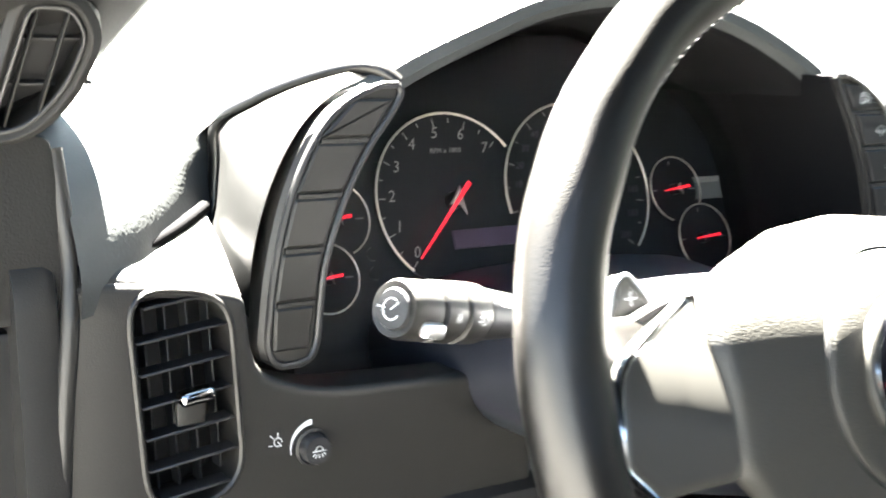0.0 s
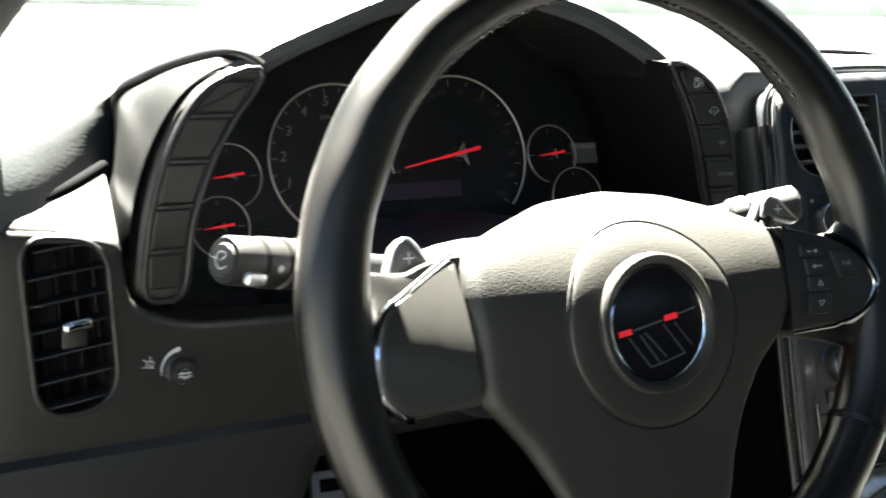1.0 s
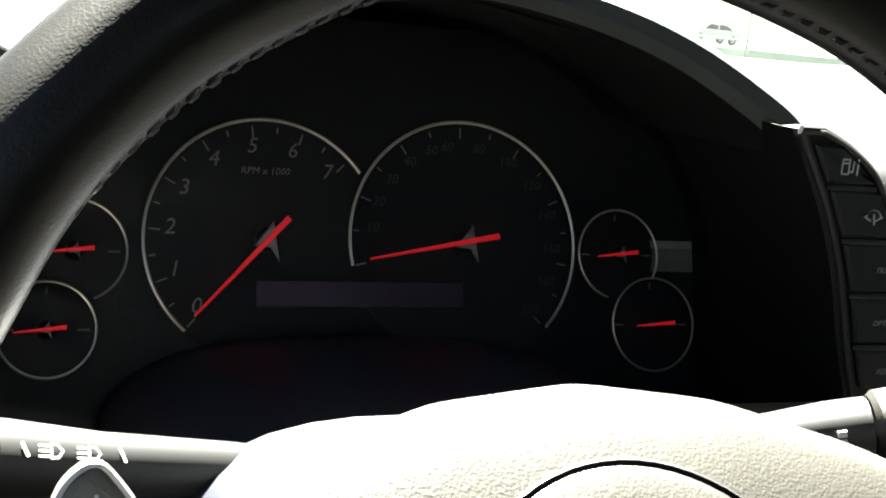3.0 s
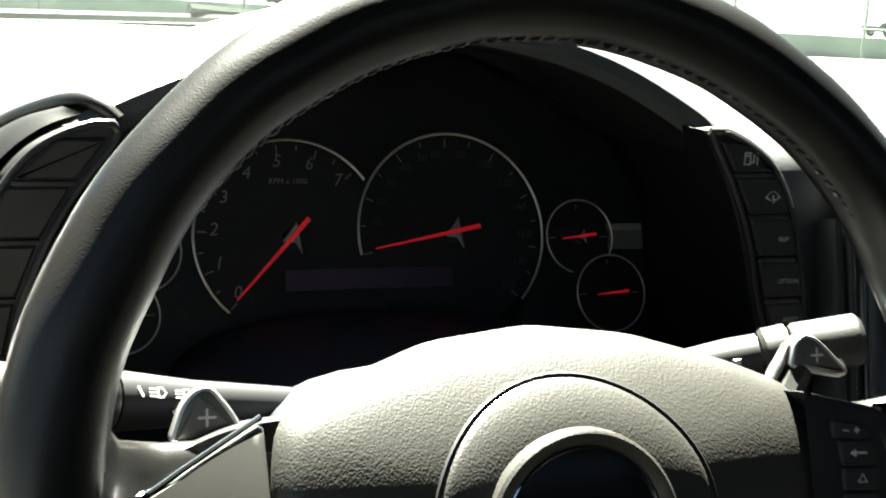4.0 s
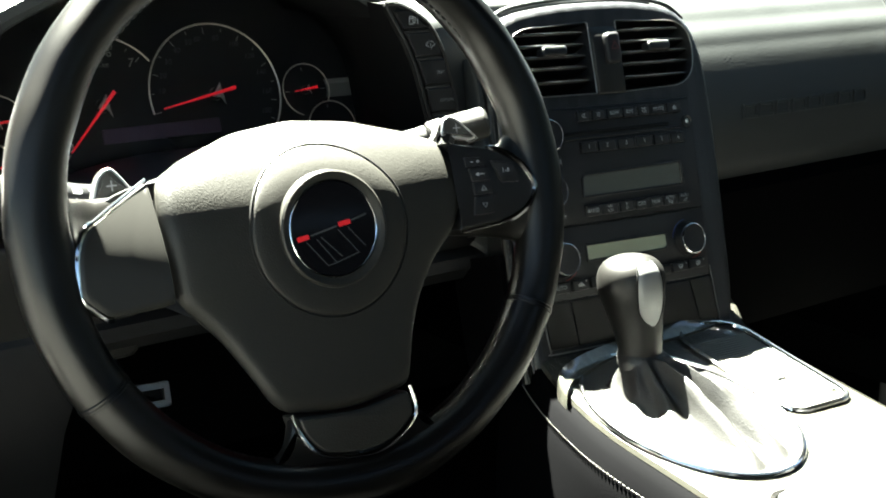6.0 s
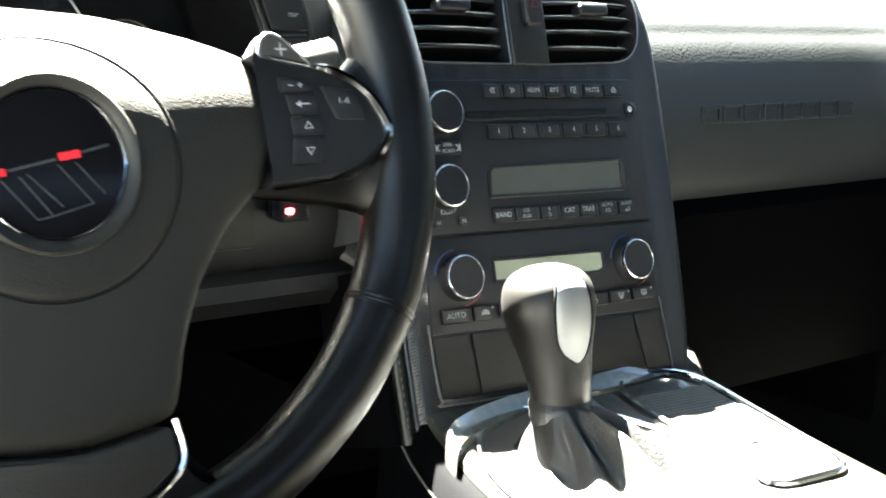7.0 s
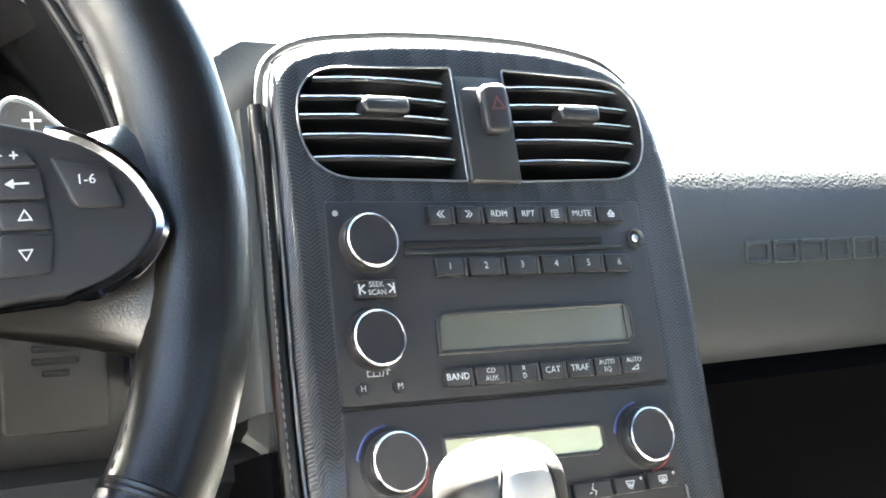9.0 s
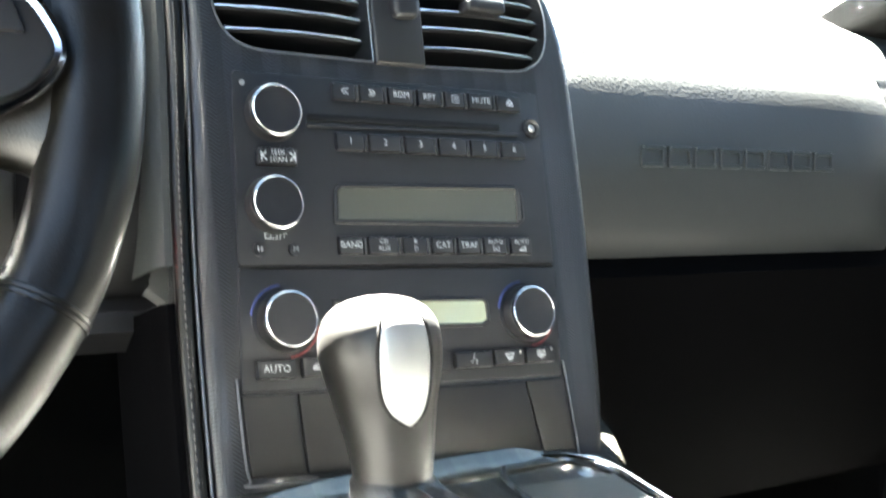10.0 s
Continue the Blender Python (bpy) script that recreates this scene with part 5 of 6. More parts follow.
# ---- driver's side vent, lamp knob, ignition switch ----
def side_vent(m, label):
    th = thing("side_air_vent", m, label, "air vent", "side air vents")
    inn = VENT_IN
    part("surround", frame_plate(inset(inn, -0.0028), inn, -0.0016, 0.03, 0.0010), M_PLASTIC, th)
    part("throat", plate(inset(inn, -0.001), 0.034, 0.036, 0.0004), M_DEEP, th)
    for i in range(7):
        z = -0.045 + i * 0.0150
        xc = 0.0035 - 0.0068 * (z + 0.05) / 0.1
        w = 0.043 if 0 < i < 6 else 0.034
        bm = box(xc, 0.006, z, w, 0.012, 0.0015, 0.0006, 1)
        bmesh.ops.rotate(bm, cent=(xc, 0.006, z), matrix=Matrix.Rotation(radians(-7), 3, "Y"), verts=bm.verts)
        part("louvre", bm, M_BLACK, th)
    for i in range(4):
        x = -0.013 + i * 0.0105
        bm = box(x, 0.020, 0, 0.0012, 0.010, 0.094, 0.0004, 1)
        bmesh.ops.rotate(bm, cent=(x, 0.02, 0), matrix=Matrix.Rotation(radians(-4), 3, "Y"), verts=bm.verts)
        part("vane", bm, M_BLACK, th)
    bm = box(0.0015, -0.005, 0.002, 0.0170, 0.010, 0.0068, 0.0026, 3)
    bmesh.ops.rotate(bm, cent=(0.0015, -0.005, 0.002), matrix=Matrix.Rotation(radians(-7), 3, "Y"), verts=bm.verts)
    part("thumb_tab", bm, M_GLOSSTRIM, th, "shiny dark chrome thumb tab")
    part("tab_plate", box(0.002, 0.004, -0.008, 0.014, 0.004, 0.012, 0.001), M_PLASTIC, th)


side_vent(pose(-0.217, 0.232, 0.7055, 0, 0, 0), "upright oval dashboard air vent with grey louvres")
side_vent(pose(1.035, 0.286, 0.722, -25, 0, 0), "upright oval air vent at the passenger door")


def lamp_knob():
    th = thing("dimmer_knob", pose(-0.1545, 0.232, 0.6715) @ Matrix.Scale(0.70, 4), "small black dimmer knob with printed lamp mark", "knob")
    part("socket", lathe([(0.0135, 0.002), (0.0132, -0.001), (0.0118, -0.0016), (0.0112, 0.0)], 32, caps=(False, False)), M_BLACK, th)
    k = part("knob", lathe([(0.0108, 0.002), (0.0104, -0.008), (0.0096, -0.0098), (0.0002, -0.0102)], 28), M_BUTTON, th)
    strokes([ringpts(0, 0.0005, 0.0028, 0, 180), [(-0.005, 0), (0.005, 0)]] + [[(0.004 * math.cos(a), -0.0008 - 0.0034 * math.sin(a) * 0.6), (0.0055 * math.cos(a), -0.0012 - 0.005 * math.sin(a) * 0.7)] for a in (0.5, 1.0, 1.57, 2.1, 2.6)], 0.0009, k, -0.0106, M_WHITE, "lamp_mark")
    bm = bmesh.new()
    prev = None
    for i, a in enumerate(np.linspace(radians(92), radians(190), 14)):
        w = 0.0036 * (1 - i / 14) + 0.0004
        q = [bm.verts.new(((0.0165 + d) * math.cos(a), -0.0006, (0.0165 + d) * math.sin(a))) for d in (0, w)]
        if prev:
            bm.faces.new((prev[0], prev[1], q[1], q[0]))
        prev = q
    part("wedge_mark", bm, M_WHITE, th, smooth=False)
    strokes([ringpts(-0.0265, 0.008, 0.003, 0, 300), [(-0.0265, 0.012), (-0.0265, 0.0145)], [(-0.030, 0.011), (-0.032, 0.013)], [(-0.0265, 0.008), (-0.024, 0.005)], [(-0.031, 0.006), (-0.033, 0.006)]], 0.0009, th, -0.0006, M_WHITE, "dimmer_mark")


lamp_knob()


def ignition():
    th = thing("ignition_switch", pose(0.2390, 0.212, 0.686, 0, 0, -6), "black square ignition switch with a lit red lamp", "switch")
    part("body", plate(rounded(rect(-0.011, 0.011, -0.018, 0.020), 0.003, 3), -0.010, 0.01, 0.002), M_GLOSS, th)
    strokes([ringpts(0, 0.010, 0.006, 200, 340), ringpts(0, 0.010, 0.0035, 200, 340)], 0.0012, th, -0.0105, M_DIM, "arc_mark")
    strokes([[(-0.004, -0.002), (-0.001, -0.002)], [(0.002, -0.002), (0.006, -0.002)], [(-0.005, 0.0015), (0.005, 0.0015)]], 0.0014, th, -0.0105, M_DIM, "legend_bar")
    part("lamp", plate(rounded(rect(-0.0065, -0.0015, -0.0125, -0.009), 0.001, 2), -0.0112, -0.009, 0.0004), M_LAMP, th, "lit red lamp")
    th2 = thing("sensor_grille", pose(0.199, 0.225, 0.682, 0, 0, -4), "small slotted cabin sensor grille", "grille")
    part("face", plate(rounded(rect(-0.024, 0.024, -0.032, 0.028), 0.004, 3), 0.0, 0.01, 0.002), M_PLASTIC, th2)
    for i in range(4):
        part("slot", box(0.0, 0.0, 0.012 - i * 0.0056, (0.012, 0.021, 0.021, 0.012)[i], 0.002, 0.0030, 0.0009, 2), M_DEEP, th2)


ignition()


# ---- centre stack ----
STK = pose(0.3869, 0.2024, 0.744, -16.9, 0.78, -3.7)
MM = 0.001


def mm(pts):
    return [(x * MM, z * MM) for x, z in pts]


def vent_outline(x0, x1, outer_side):
    if outer_side < 0:
        return rounded(mm([(x0, 19.5), (x1, 18.5), (x1, 82.5), (x0 - 1, 78)]), [0.036, 0.002, 0.002, 0.030], 8)
    return rounded(mm([(x0, 18.5), (x1 - 2, 21), (x1 + 1, 80), (x0, 83)]), [0.002, 0.030, 0.030, 0.002], 8)


def stack_bezel():
    th = thing("centre_stack", STK, "dark lacquered centre stack surround with fine weave", "centre stack")
    outer = mm(smooth_path([(-85, -222), (-86, -167), (-86, -110), (-84.5, -56), (-82.5, -11), (-81, 30), (-80.5, 60), (-76, 81), (-63, 91), (-37, 97), (4, 101), (54, 102), (91, 100), (126, 93), (145, 78), (154, 60), (159.5, 27), (159.5, -41), (158, -80), (156.5, -113), (154, -160), (152, -180), (147, -212)], 3))
    bm = holed_plate(outer, [vent_outline(-69, 22, -1), vent_outline(54, 143, 1)], 0.0, 0.05, 0.009, 5)
    part("surround", bm, M_WEAVE, th)
    side = [(x - 0.0010, 0.0050, z) for x, z in outer if x < -0.06 and z < 0.085]
    part("silver_edge", tube(list(side), 0.0009, 6), M_TRIM, th, "thin bright edge strip")
    wrap = [(x - 0.0055, 0.0095, z) for x, z in outer if x < -0.06 and z < 0.066]
    part("leather_edge", tube(wrap, 0.0045, 10), M_LEATHER, th, "stitched vinyl edging")
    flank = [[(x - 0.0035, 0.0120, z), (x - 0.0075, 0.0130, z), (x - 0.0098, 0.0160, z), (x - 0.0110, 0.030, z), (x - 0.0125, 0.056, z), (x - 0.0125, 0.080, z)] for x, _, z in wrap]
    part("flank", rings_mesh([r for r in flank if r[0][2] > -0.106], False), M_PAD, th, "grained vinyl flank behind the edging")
    # same flank lower down, its shade painted in with a darker material
    part("lower_flank", rings_mesh([r for r in flank if r[0][2] < -0.100], False), M_LOWER, th, "lower flank of the stack, darkened as shade")
    bm = bmesh.new()
    pts = [p for p in smooth_path(wrap, 4) if p[2] < 0.045]
    for i in range(0, len(pts) - 1, 1):
        p = Vector(pts[i]) + Vector((-0.0015, -0.0043, 0))
        tube([p, p + Vector((0, -0.0004, 0.0016)), p + Vector((0, 0, 0.0032))], [0.0003, 0.0006, 0.0003], 5, bm=bm)
    tagged(part("edge_stitching", bm, M_STITCH, th), kind="stuff")
    brow = [(x * MM, 0.012, z * MM + 0.0045) for x, z in smooth_path([(-84, 50), (-82, 70), (-76, 83), (-60, 93), (-37, 98), (4, 102), (54, 103), (91, 101), (128, 94), (147, 80)], 5)]
    part("brow", tube(brow, 0.0022, 12), M_PAD, th, "padded brow over the vents")
    # dark lip where the dash top steps up behind the stack
    lip = [STK @ Vector((x * MM, 0.062, z * MM + 0.028)) for x, z in smooth_path([(-82, 68), (-72, 85), (-50, 94), (-20, 98.5), (20, 101.5), (54, 102), (91, 100), (118, 95), (134, 88)], 5)]
    wpart("step_lip", tube(lip, [0.0012] + [0.0030] * (len(lip) - 2) + [0.0012], 8), M_LOWER, dash, "black lip behind the brow of the stack")


stack_bezel()


def centre_vent(x0, x1, outer_side):
    """One of the two face vents, in stack millimetres."""
    th = thing("centre_air_vent", STK, "black centre air vent with silver-edged louvres", "air vent", "centre air vents")
    out = vent_outline(x0, x1, outer_side)
    part("throat", plate(inset(out, -0.002), 0.036, 0.040, 0.0004, 1), M_DEEP, th)
    k = len(out)
    rim = [(x, -0.0012, z) for x, z in out]
    part("silver_rim", tube(rim, 0.0006, 6, closed=True), M_TRIM, th, "thin bright rim")
    for z in (74, 63.5, 53.5, 43, 31):
        zz = z * MM
        cuts = []
        for j in range(k):
            (xa, za), (xb, zb) = out[j - 1], out[j]
            if (za - zz) * (zb - zz) < 0:
                cuts.append(xa + (xb - xa) * (zz - za) / (zb - za))
        if len(cuts) < 2:
            continue
        a, b = min(cuts) + 0.003, max(cuts) - 0.003
        rings = []
        for s in np.linspace(0, 1, 9):
            x = a + (b - a) * s
            bow = -0.0035 * (1 - (2 * s - 1) ** 2)
            rings.append([(x, 0.0045 + bow, zz + 0.0008), (x, 0.0038 + bow, zz), (x, 0.0045 + bow, zz - 0.0012), (x, 0.020, zz - 0.0052), (x, 0.020, zz - 0.0034)])
        lv = part("louvre", rings_mesh(rings), M_LOUVRE, th, "dark louvre")
        part("louvre_edge", tube([(r[0][0], r[1][1] - 0.0003, r[0][2]) for r in rings], 0.0008, 6), M_BRIGHT, lv, "thin silver edge")
    xc = (x0 + x1) / 2 * MM + (0.0015 if outer_side < 0 else -0.001)
    tab = part("thumb_tab", box(xc, -0.002, 0.0572, 0.0265, 0.012, 0.0080, 0.0025, 3), M_BUTTON, th, "dark thumb tab")
    part("tab_edge", box(xc, -0.0050, 0.0605, 0.0235, 0.0060, 0.0024, 0.0010, 2), M_SILVER, tab, "bright upper edge")


centre_vent(-69, 22, -1)
centre_vent(54, 143, 1)


M_DARKRED = material("dull_red", (0.05, 0.004, 0.004), 0.5)


def hazard():
    th = thing("hazard_switch", STK, "upright grey strip holding the hazard button", "switch")
    rings = []
    for z, y, d in ((17.5, 8, 0), (17.5, -3, 0), (19, -4, 0), (60, -4.6, 0.2), (68, -4.2, 0.5), (74, -2.6, 0.8), (79, 0.4, 1.0), (83, 4.5, 1.2), (85, 10, 1.4), (85.5, 26, 1.4)):
        rings.append([(x * MM, (y + e) * MM, z * MM) for x, e in ((22.6 - d * 0.2, 26), (22.6 - d * 0.2, 2), (23.2 - d * 0.2, 0.5), (24.4, 0), (52.6, 0), (53.6 + d * 0.2, 0.5), (54.2 + d * 0.2, 2), (54.2 + d * 0.2, 26))])
    part("strip", rings_mesh(rings, False), M_BLACK, th, angle=60)
    b = part("button", plate(rounded(mm([(34, 43), (50, 44), (50, 72), (34, 71)]), 0.005, 4), -0.0105, -0.003, 0.003, 3), M_BUTTON, th)
    strokes([mm([(38.5, 56), (46, 56.5), (42, 62.5), (38.5, 56)])], 0.0013, b, -0.0108, M_DARKRED, "warning_triangle")


hazard()


def knob_dial(th, cx, cz, r):
    kn = part("knob", lathe([(r * 1.12, 0.0), (r * 1.08, -0.004), (r * 1.0, -0.0085), (r * 0.93, -0.0094), (0.0003, -0.0086)], 40, (cx, cz)), M_BUTTON, th)
    part("chrome_ring", lathe([(r * 1.0, -0.0070), (r * 1.03, -0.0080), (r * 1.01, -0.0098), (r * 0.95, -0.0104), (r * 0.91, -0.0090)], 40, (cx, cz), caps=(False, False)), M_BRIGHT, kn, "bright chrome ring")
    part("knob_seat", lathe([(r * 1.26, 0.001), (r * 1.24, -0.0012), (r * 1.08, -0.0016), (r * 1.02, 0.0)], 40, (cx, cz), caps=(False, False)), M_BLACK, th)
    return kn


def key_row(th, xs, z0, z1, names, depth=0.0042):
    for i, nm in enumerate(names):
        x0, x1 = xs[i], xs[i + 1]
        k = part("button", plate(rounded(mm([(x0 + 1.7, z0), (x1 - 1.7, z0), (x1 - 1.7, z1), (x0 + 1.7, z1)]), 0.0011, 2), -depth, 0.0, 0.0011), M_BUTTON, th)
        cx, cz, y = (x0 + x1) / 2 * MM, (z0 + z1) / 2 * MM, -depth - 0.0003
        s = 0.0011
        if i + 1 < len(names):
            part("rib", plate(rounded(mm([(x1 - 1.0, z0 + 0.4), (x1 + 1.0, z0 + 0.4), (x1 + 1.0, z1 - 0.4), (x1 - 1.0, z1 - 0.4)]), 0.0005, 1), 0.0006 - depth, 0.0, 0.0006, 1), M_RADIO, th)
        if nm in ("<<", ">>"):
            d = -1 if nm == "<<" else 1
            strokes([[(cx - d * 1.8 * s + o, cz + 1.6 * s), (cx - d * 0.2 * s + o, cz), (cx - d * 1.8 * s + o, cz - 1.6 * s)] for o in (0, d * 1.7 * s)], 0.0006, k, y)
        elif nm == "list":
            strokes([[(cx - 0.0005, cz + d), (cx + 0.0024, cz + d)] for d in (-0.002, -0.0007, 0.0006, 0.0019)] + [[(cx - 0.002, cz - 0.0016), (cx - 0.002, cz + 0.0018), (cx - 0.0008, cz + 0.0018)]], 0.0005, k, y)
        elif nm == "eject":
            strokes([[(cx - 0.002, cz - 0.0003), (cx, cz + 0.0018), (cx + 0.002, cz - 0.0003), (cx - 0.002, cz - 0.0003)], [(cx - 0.0018, cz - 0.0016), (cx + 0.0018, cz - 0.0016)]], 0.0008, k, y)
        elif nm == "vol":
            words("AUTO", 0.0036, k, cx, y, cz + 0.0021)
            strokes([[(cx - 0.002, cz - 0.003), (cx + 0.002, cz - 0.003), (cx + 0.002, cz - 0.0005), (cx - 0.002, cz - 0.003)]], 0.0005, k, y)
        elif "/" in nm:
            a, b = nm.split("/")
            words(a, 0.0036, k, cx, y, cz + 0.0019)
            words(b, 0.0036, k, cx, y, cz - 0.0019)
        else:
            words(nm, 0.0048 if len(nm) > 1 else 0.0052, k, cx, y, cz)


def radio():
    th = thing("car_radio", STK, "dark grey car radio with chrome-ringed knobs and button rows", "radio")
    F = -0.0012
    part("face", plate(rounded(mm([(-66.5, -94.4), (127, -94.4), (130, 8), (-61.5, 7.5)]), 0.003, 3), F, 0.002, 0.0012), M_RADIO, th)
    part("lower_seam", box(0.030, F - 0.0001, -0.0950, 0.193, 0.001, 0.0006), M_DEEP, th)
    knob_dial(th, -0.0420, -0.0150, 0.0136)
    knob_dial(th, -0.0455, -0.0634, 0.0136)
    key_row(th, [-8, 8.6, 26, 44.5, 62, 78, 97, 117], -5.2, 4.2, ["<<", ">>", "RDM", "RPT", "list", "MUTE", "eject"])
    key_row(th, [-8.5, 11.2, 33.5, 55, 76, 96.5, 116.5], -33, -23.2, list("123456"))
    key_row(th, [-12.5, 4.6, 25.5, 43.5, 60, 77, 95, 112.5], -89, -79.5, ["BAND", "CD/AUX", "R/D", "CAT", "TRAF", "AUTO/EQ", "vol"])
    part("disc_slot", plate(rounded(mm([(-22, -17.4), (100, -16.6), (100, -12.8), (-22, -13.6)]), 0.0016, 3), F - 0.0008, 0.0, 0.0005), M_DEEP, th)
    part("slot_lip", tube([(-0.022, F - 0.0002, -0.0200), (0.112, F - 0.0002, -0.0186)], 0.0011, 8), M_RADIO, th)
    jack = part("audio_jack", lathe([(0.0060, 0.0), (0.0060, F - 0.0012), (0.0050, F - 0.0016), (0.0040, F - 0.0004), (0.0002, F - 0.0004)], 24, (0.1225, -0.014)), M_BLACK, th)
    part("jack_hole", lathe([(0.0022, F - 0.0004), (0.0014, F - 0.0012), (0.0002, F - 0.0012)], 12, (0.1225, -0.014)), M_SILVER, jack)
    part("lamp_dot", lathe([(0.0016, 0.0), (0.0015, F - 0.0004), (0.0002, F - 0.0006)], 12, (-0.0565, 0.0010)), M_DIM, th)
    k = part("seek_button", plate(rounded(mm([(-53, -43), (-30.5, -42.5), (-30, -33.5), (-52, -33.8)]), 0.0018, 3), -0.0048, 0.0, 0.0014), M_BUTTON, th)
    words("SEEK", 0.0038, k, -0.0415, -0.0051, -0.0363)
    words("SCAN", 0.0038, k, -0.0415, -0.0051, -0.0403)
    for cx, d in ((-0.0495, -1), (-0.0335, 1)):
        strokes([[(cx - d * 0.0013, -0.0365), (cx + d * 0.0009, -0.0384), (cx - d * 0.0013, -0.0403)], [(cx + d * 0.0013, -0.0363), (cx + d * 0.0013, -0.0405)]], 0.0008, k, -0.0051)
    scr = mm([(-11.5, -72.5), (105, -72.5), (109.5, -68), (109.5, -54), (106, -49.5), (-6.5, -51), (-10, -54.5)])
    part("screen_frame", frame_plate(scr, inset(scr, 0.0022), F - 0.0014, 0.0, 0.0006), M_BLACK, th)
    part("screen", plate(inset(scr, 0.0018), F - 0.0004, 0.0, 0.0002, 1), M_LCD, th, "unlit grey-green display")
    # glint at the display's end, made as a paler strip
    part("screen_glint", plate(rounded(mm([(104, -70.5), (107, -68), (107, -53.5), (104.6, -51)]), 0.001, 2), F - 0.0018, 0.0, 0.0004), M_SATIN, th, "pale strip painted as a glint beside the display")
    for x, nm in ((-55, "H"), (-35.5, "M")):
        b = part("button", lathe([(0.0034, 0.0), (0.0033, -0.0026), (0.0002, -0.0030)], 20, (x * MM, -0.0864)), M_BUTTON, th)
        words(nm, 0.0042, b, x * MM, -0.0034, -0.0864)
    strokes([mm([(-51, -80.5), (-51, -78), (-44.5, -78), (-44.5, -80.5), (-51, -80.5)]), mm([(-47.8, -80.5), (-47.8, -78)]), mm([(-43.2, -80.8), (-42, -77.4)]), mm([(-40.5, -80), (-40.5, -77.3), (-38.8, -78)])], 0.0005, th, F - 0.0003)


radio()


def climate():
    th = thing("climate_control", STK, "dark climate control panel with two chrome-ringed knobs", "climate control")
    F = -0.0010
    part("face", plate(rounded(mm([(-70, -156.8), (123, -158.2), (126.8, -95.4), (-66.6, -95.4)]), 0.002, 2), F, 0.002, 0.001), M_RADIO, th)
    for cx in (-0.0440, 0.1030):
        knob_dial(th, cx, -0.1225, 0.0140)
        for a0, a1, m in ((95, 170, "blue"), (-85, -10, "red")):
            part("heat_mark", tube([(cx + 0.0183 * math.cos(radians(a)), F - 0.0002, -0.1225 + 0.0183 * math.sin(radians(a))) for a in np.linspace(a0, a1, 12)], 0.0006, 6), M_BLUE if m == "blue" else M_REDMARK, th)
    scr = mm([(-17, -128), (73, -129), (78, -126), (78, -115), (75, -112.8), (-17, -112)])
    part("screen_frame", frame_plate(scr, inset(scr, 0.002), F - 0.0014, 0.0, 0.0006), M_BLACK, th)
    part("screen", plate(inset(scr, 0.0016), F - 0.0004, 0.0, 0.0002, 1), M_LCD2, th, "pale grey-green display")
    sym = {"person": [[(0, 2), (-0.6, 0.4), (1.6, -0.6), (0.8, -2.4)], [(-2.4, -1.4), (-1, -1.2)], [(0.3, 3), (0.5, 3)]],
           "front": [[(-2.6, 1.6), (-1.6, -0.8), (1.6, -0.8), (2.6, 1.6), (-2.6, 1.6)], [(-1, -2), (-1, 0.4)], [(0, -2.2), (0, 0.4)], [(1, -2), (1, 0.4)]],
           "rear": [[(-2.4, -1), (-2.4, 1.6), (2.4, 1.6), (2.4, -1), (-2.4, -1)], [(-1, -2.2), (-1, 0.6)], [(0, -2.2), (0, 0.6)], [(1, -2.2), (1, 0.6)]],
           "car": [[(-3, -1), (-2.2, 0.4), (-1, 1.5), (1, 1.5), (2.2, 0.2), (3, -1), (-3, -1)], [(-1.4, 0), (1, 0), (0.4, 0.6)]]}
    for x0, x1, z0, z1, nm in ((-62, -41.5, -151.2, -141.6, "AUTO"), (-37.5, -21, -151.2, -141.6, "car"), (-17, 2, -151.2, -141.8, ""), (4, 24, -151.4, -142, ""), (26, 48, -151.5, -142, ""), (52, 75, -151.2, -142.4, "person"), (77.5, 96, -150.6, -142, "front"), (98.5, 117.5, -150.2, -141.2, "rear")):
        k = part("button", plate(rounded(rect(x0 * MM, x1 * MM, z0 * MM, z1 * MM), 0.001, 2), -0.004, 0.0, 0.001), M_BUTTON, th)
        cx, cz = (x0 + x1) / 2 * MM, (z0 + z1) / 2 * MM
        if nm == "AUTO":
            words(nm, 0.0052, k, cx, -0.0043, cz)
        elif nm:
            strokes([[(cx + a * MM, cz + b * MM) for a, b in ln] for ln in sym[nm]], 0.0006, k, -0.0043)
            if nm != "person":
                part("lamp_dot", lathe([(0.0009, -0.0038), (0.0008, -0.0043), (0.0001, -0.0044)], 10, (x1 * MM - 0.002, z1 * MM - 0.002)), M_DIM, k)


M_BLUE = material("blue_print", (0.01, 0.02, 0.09), 0.5)
M_REDMARK = material("red_print", (0.12, 0.01, 0.01), 0.5)
climate()


def pocket():
    th = thing("stack_pocket", STK, "dark pocket doors closing the foot of the stack", "storage compartment")
    F = -0.0006
    for pts in ([(-70.4, -158.2), (-41.2, -158.6), (-39.2, -198.4), (-68.2, -197.6)], [(-40.2, -158.6), (96.6, -159.8), (103, -199.6), (-38.2, -198.4)], [(97.6, -159.8), (123.2, -158.8), (126.0, -200.2), (104, -199.6)]):
        part("panel", plate(rounded(mm(pts), 0.0014, 2), F - 0.001, 0.002, 0.001), M_PLASTIC, th)
    part("silver_rim", tube([(x * MM, F - 0.0004, z * MM) for x, z in smooth_path([(-72, -150), (-71, -185), (-69, -199), (-64, -201.5), (30, -202.5), (122, -203.5), (127.5, -201), (126.5, -180), (124.5, -150)], 4)], 0.0007, 6), M_TRIM, th, "thin bright rim")


pocket()


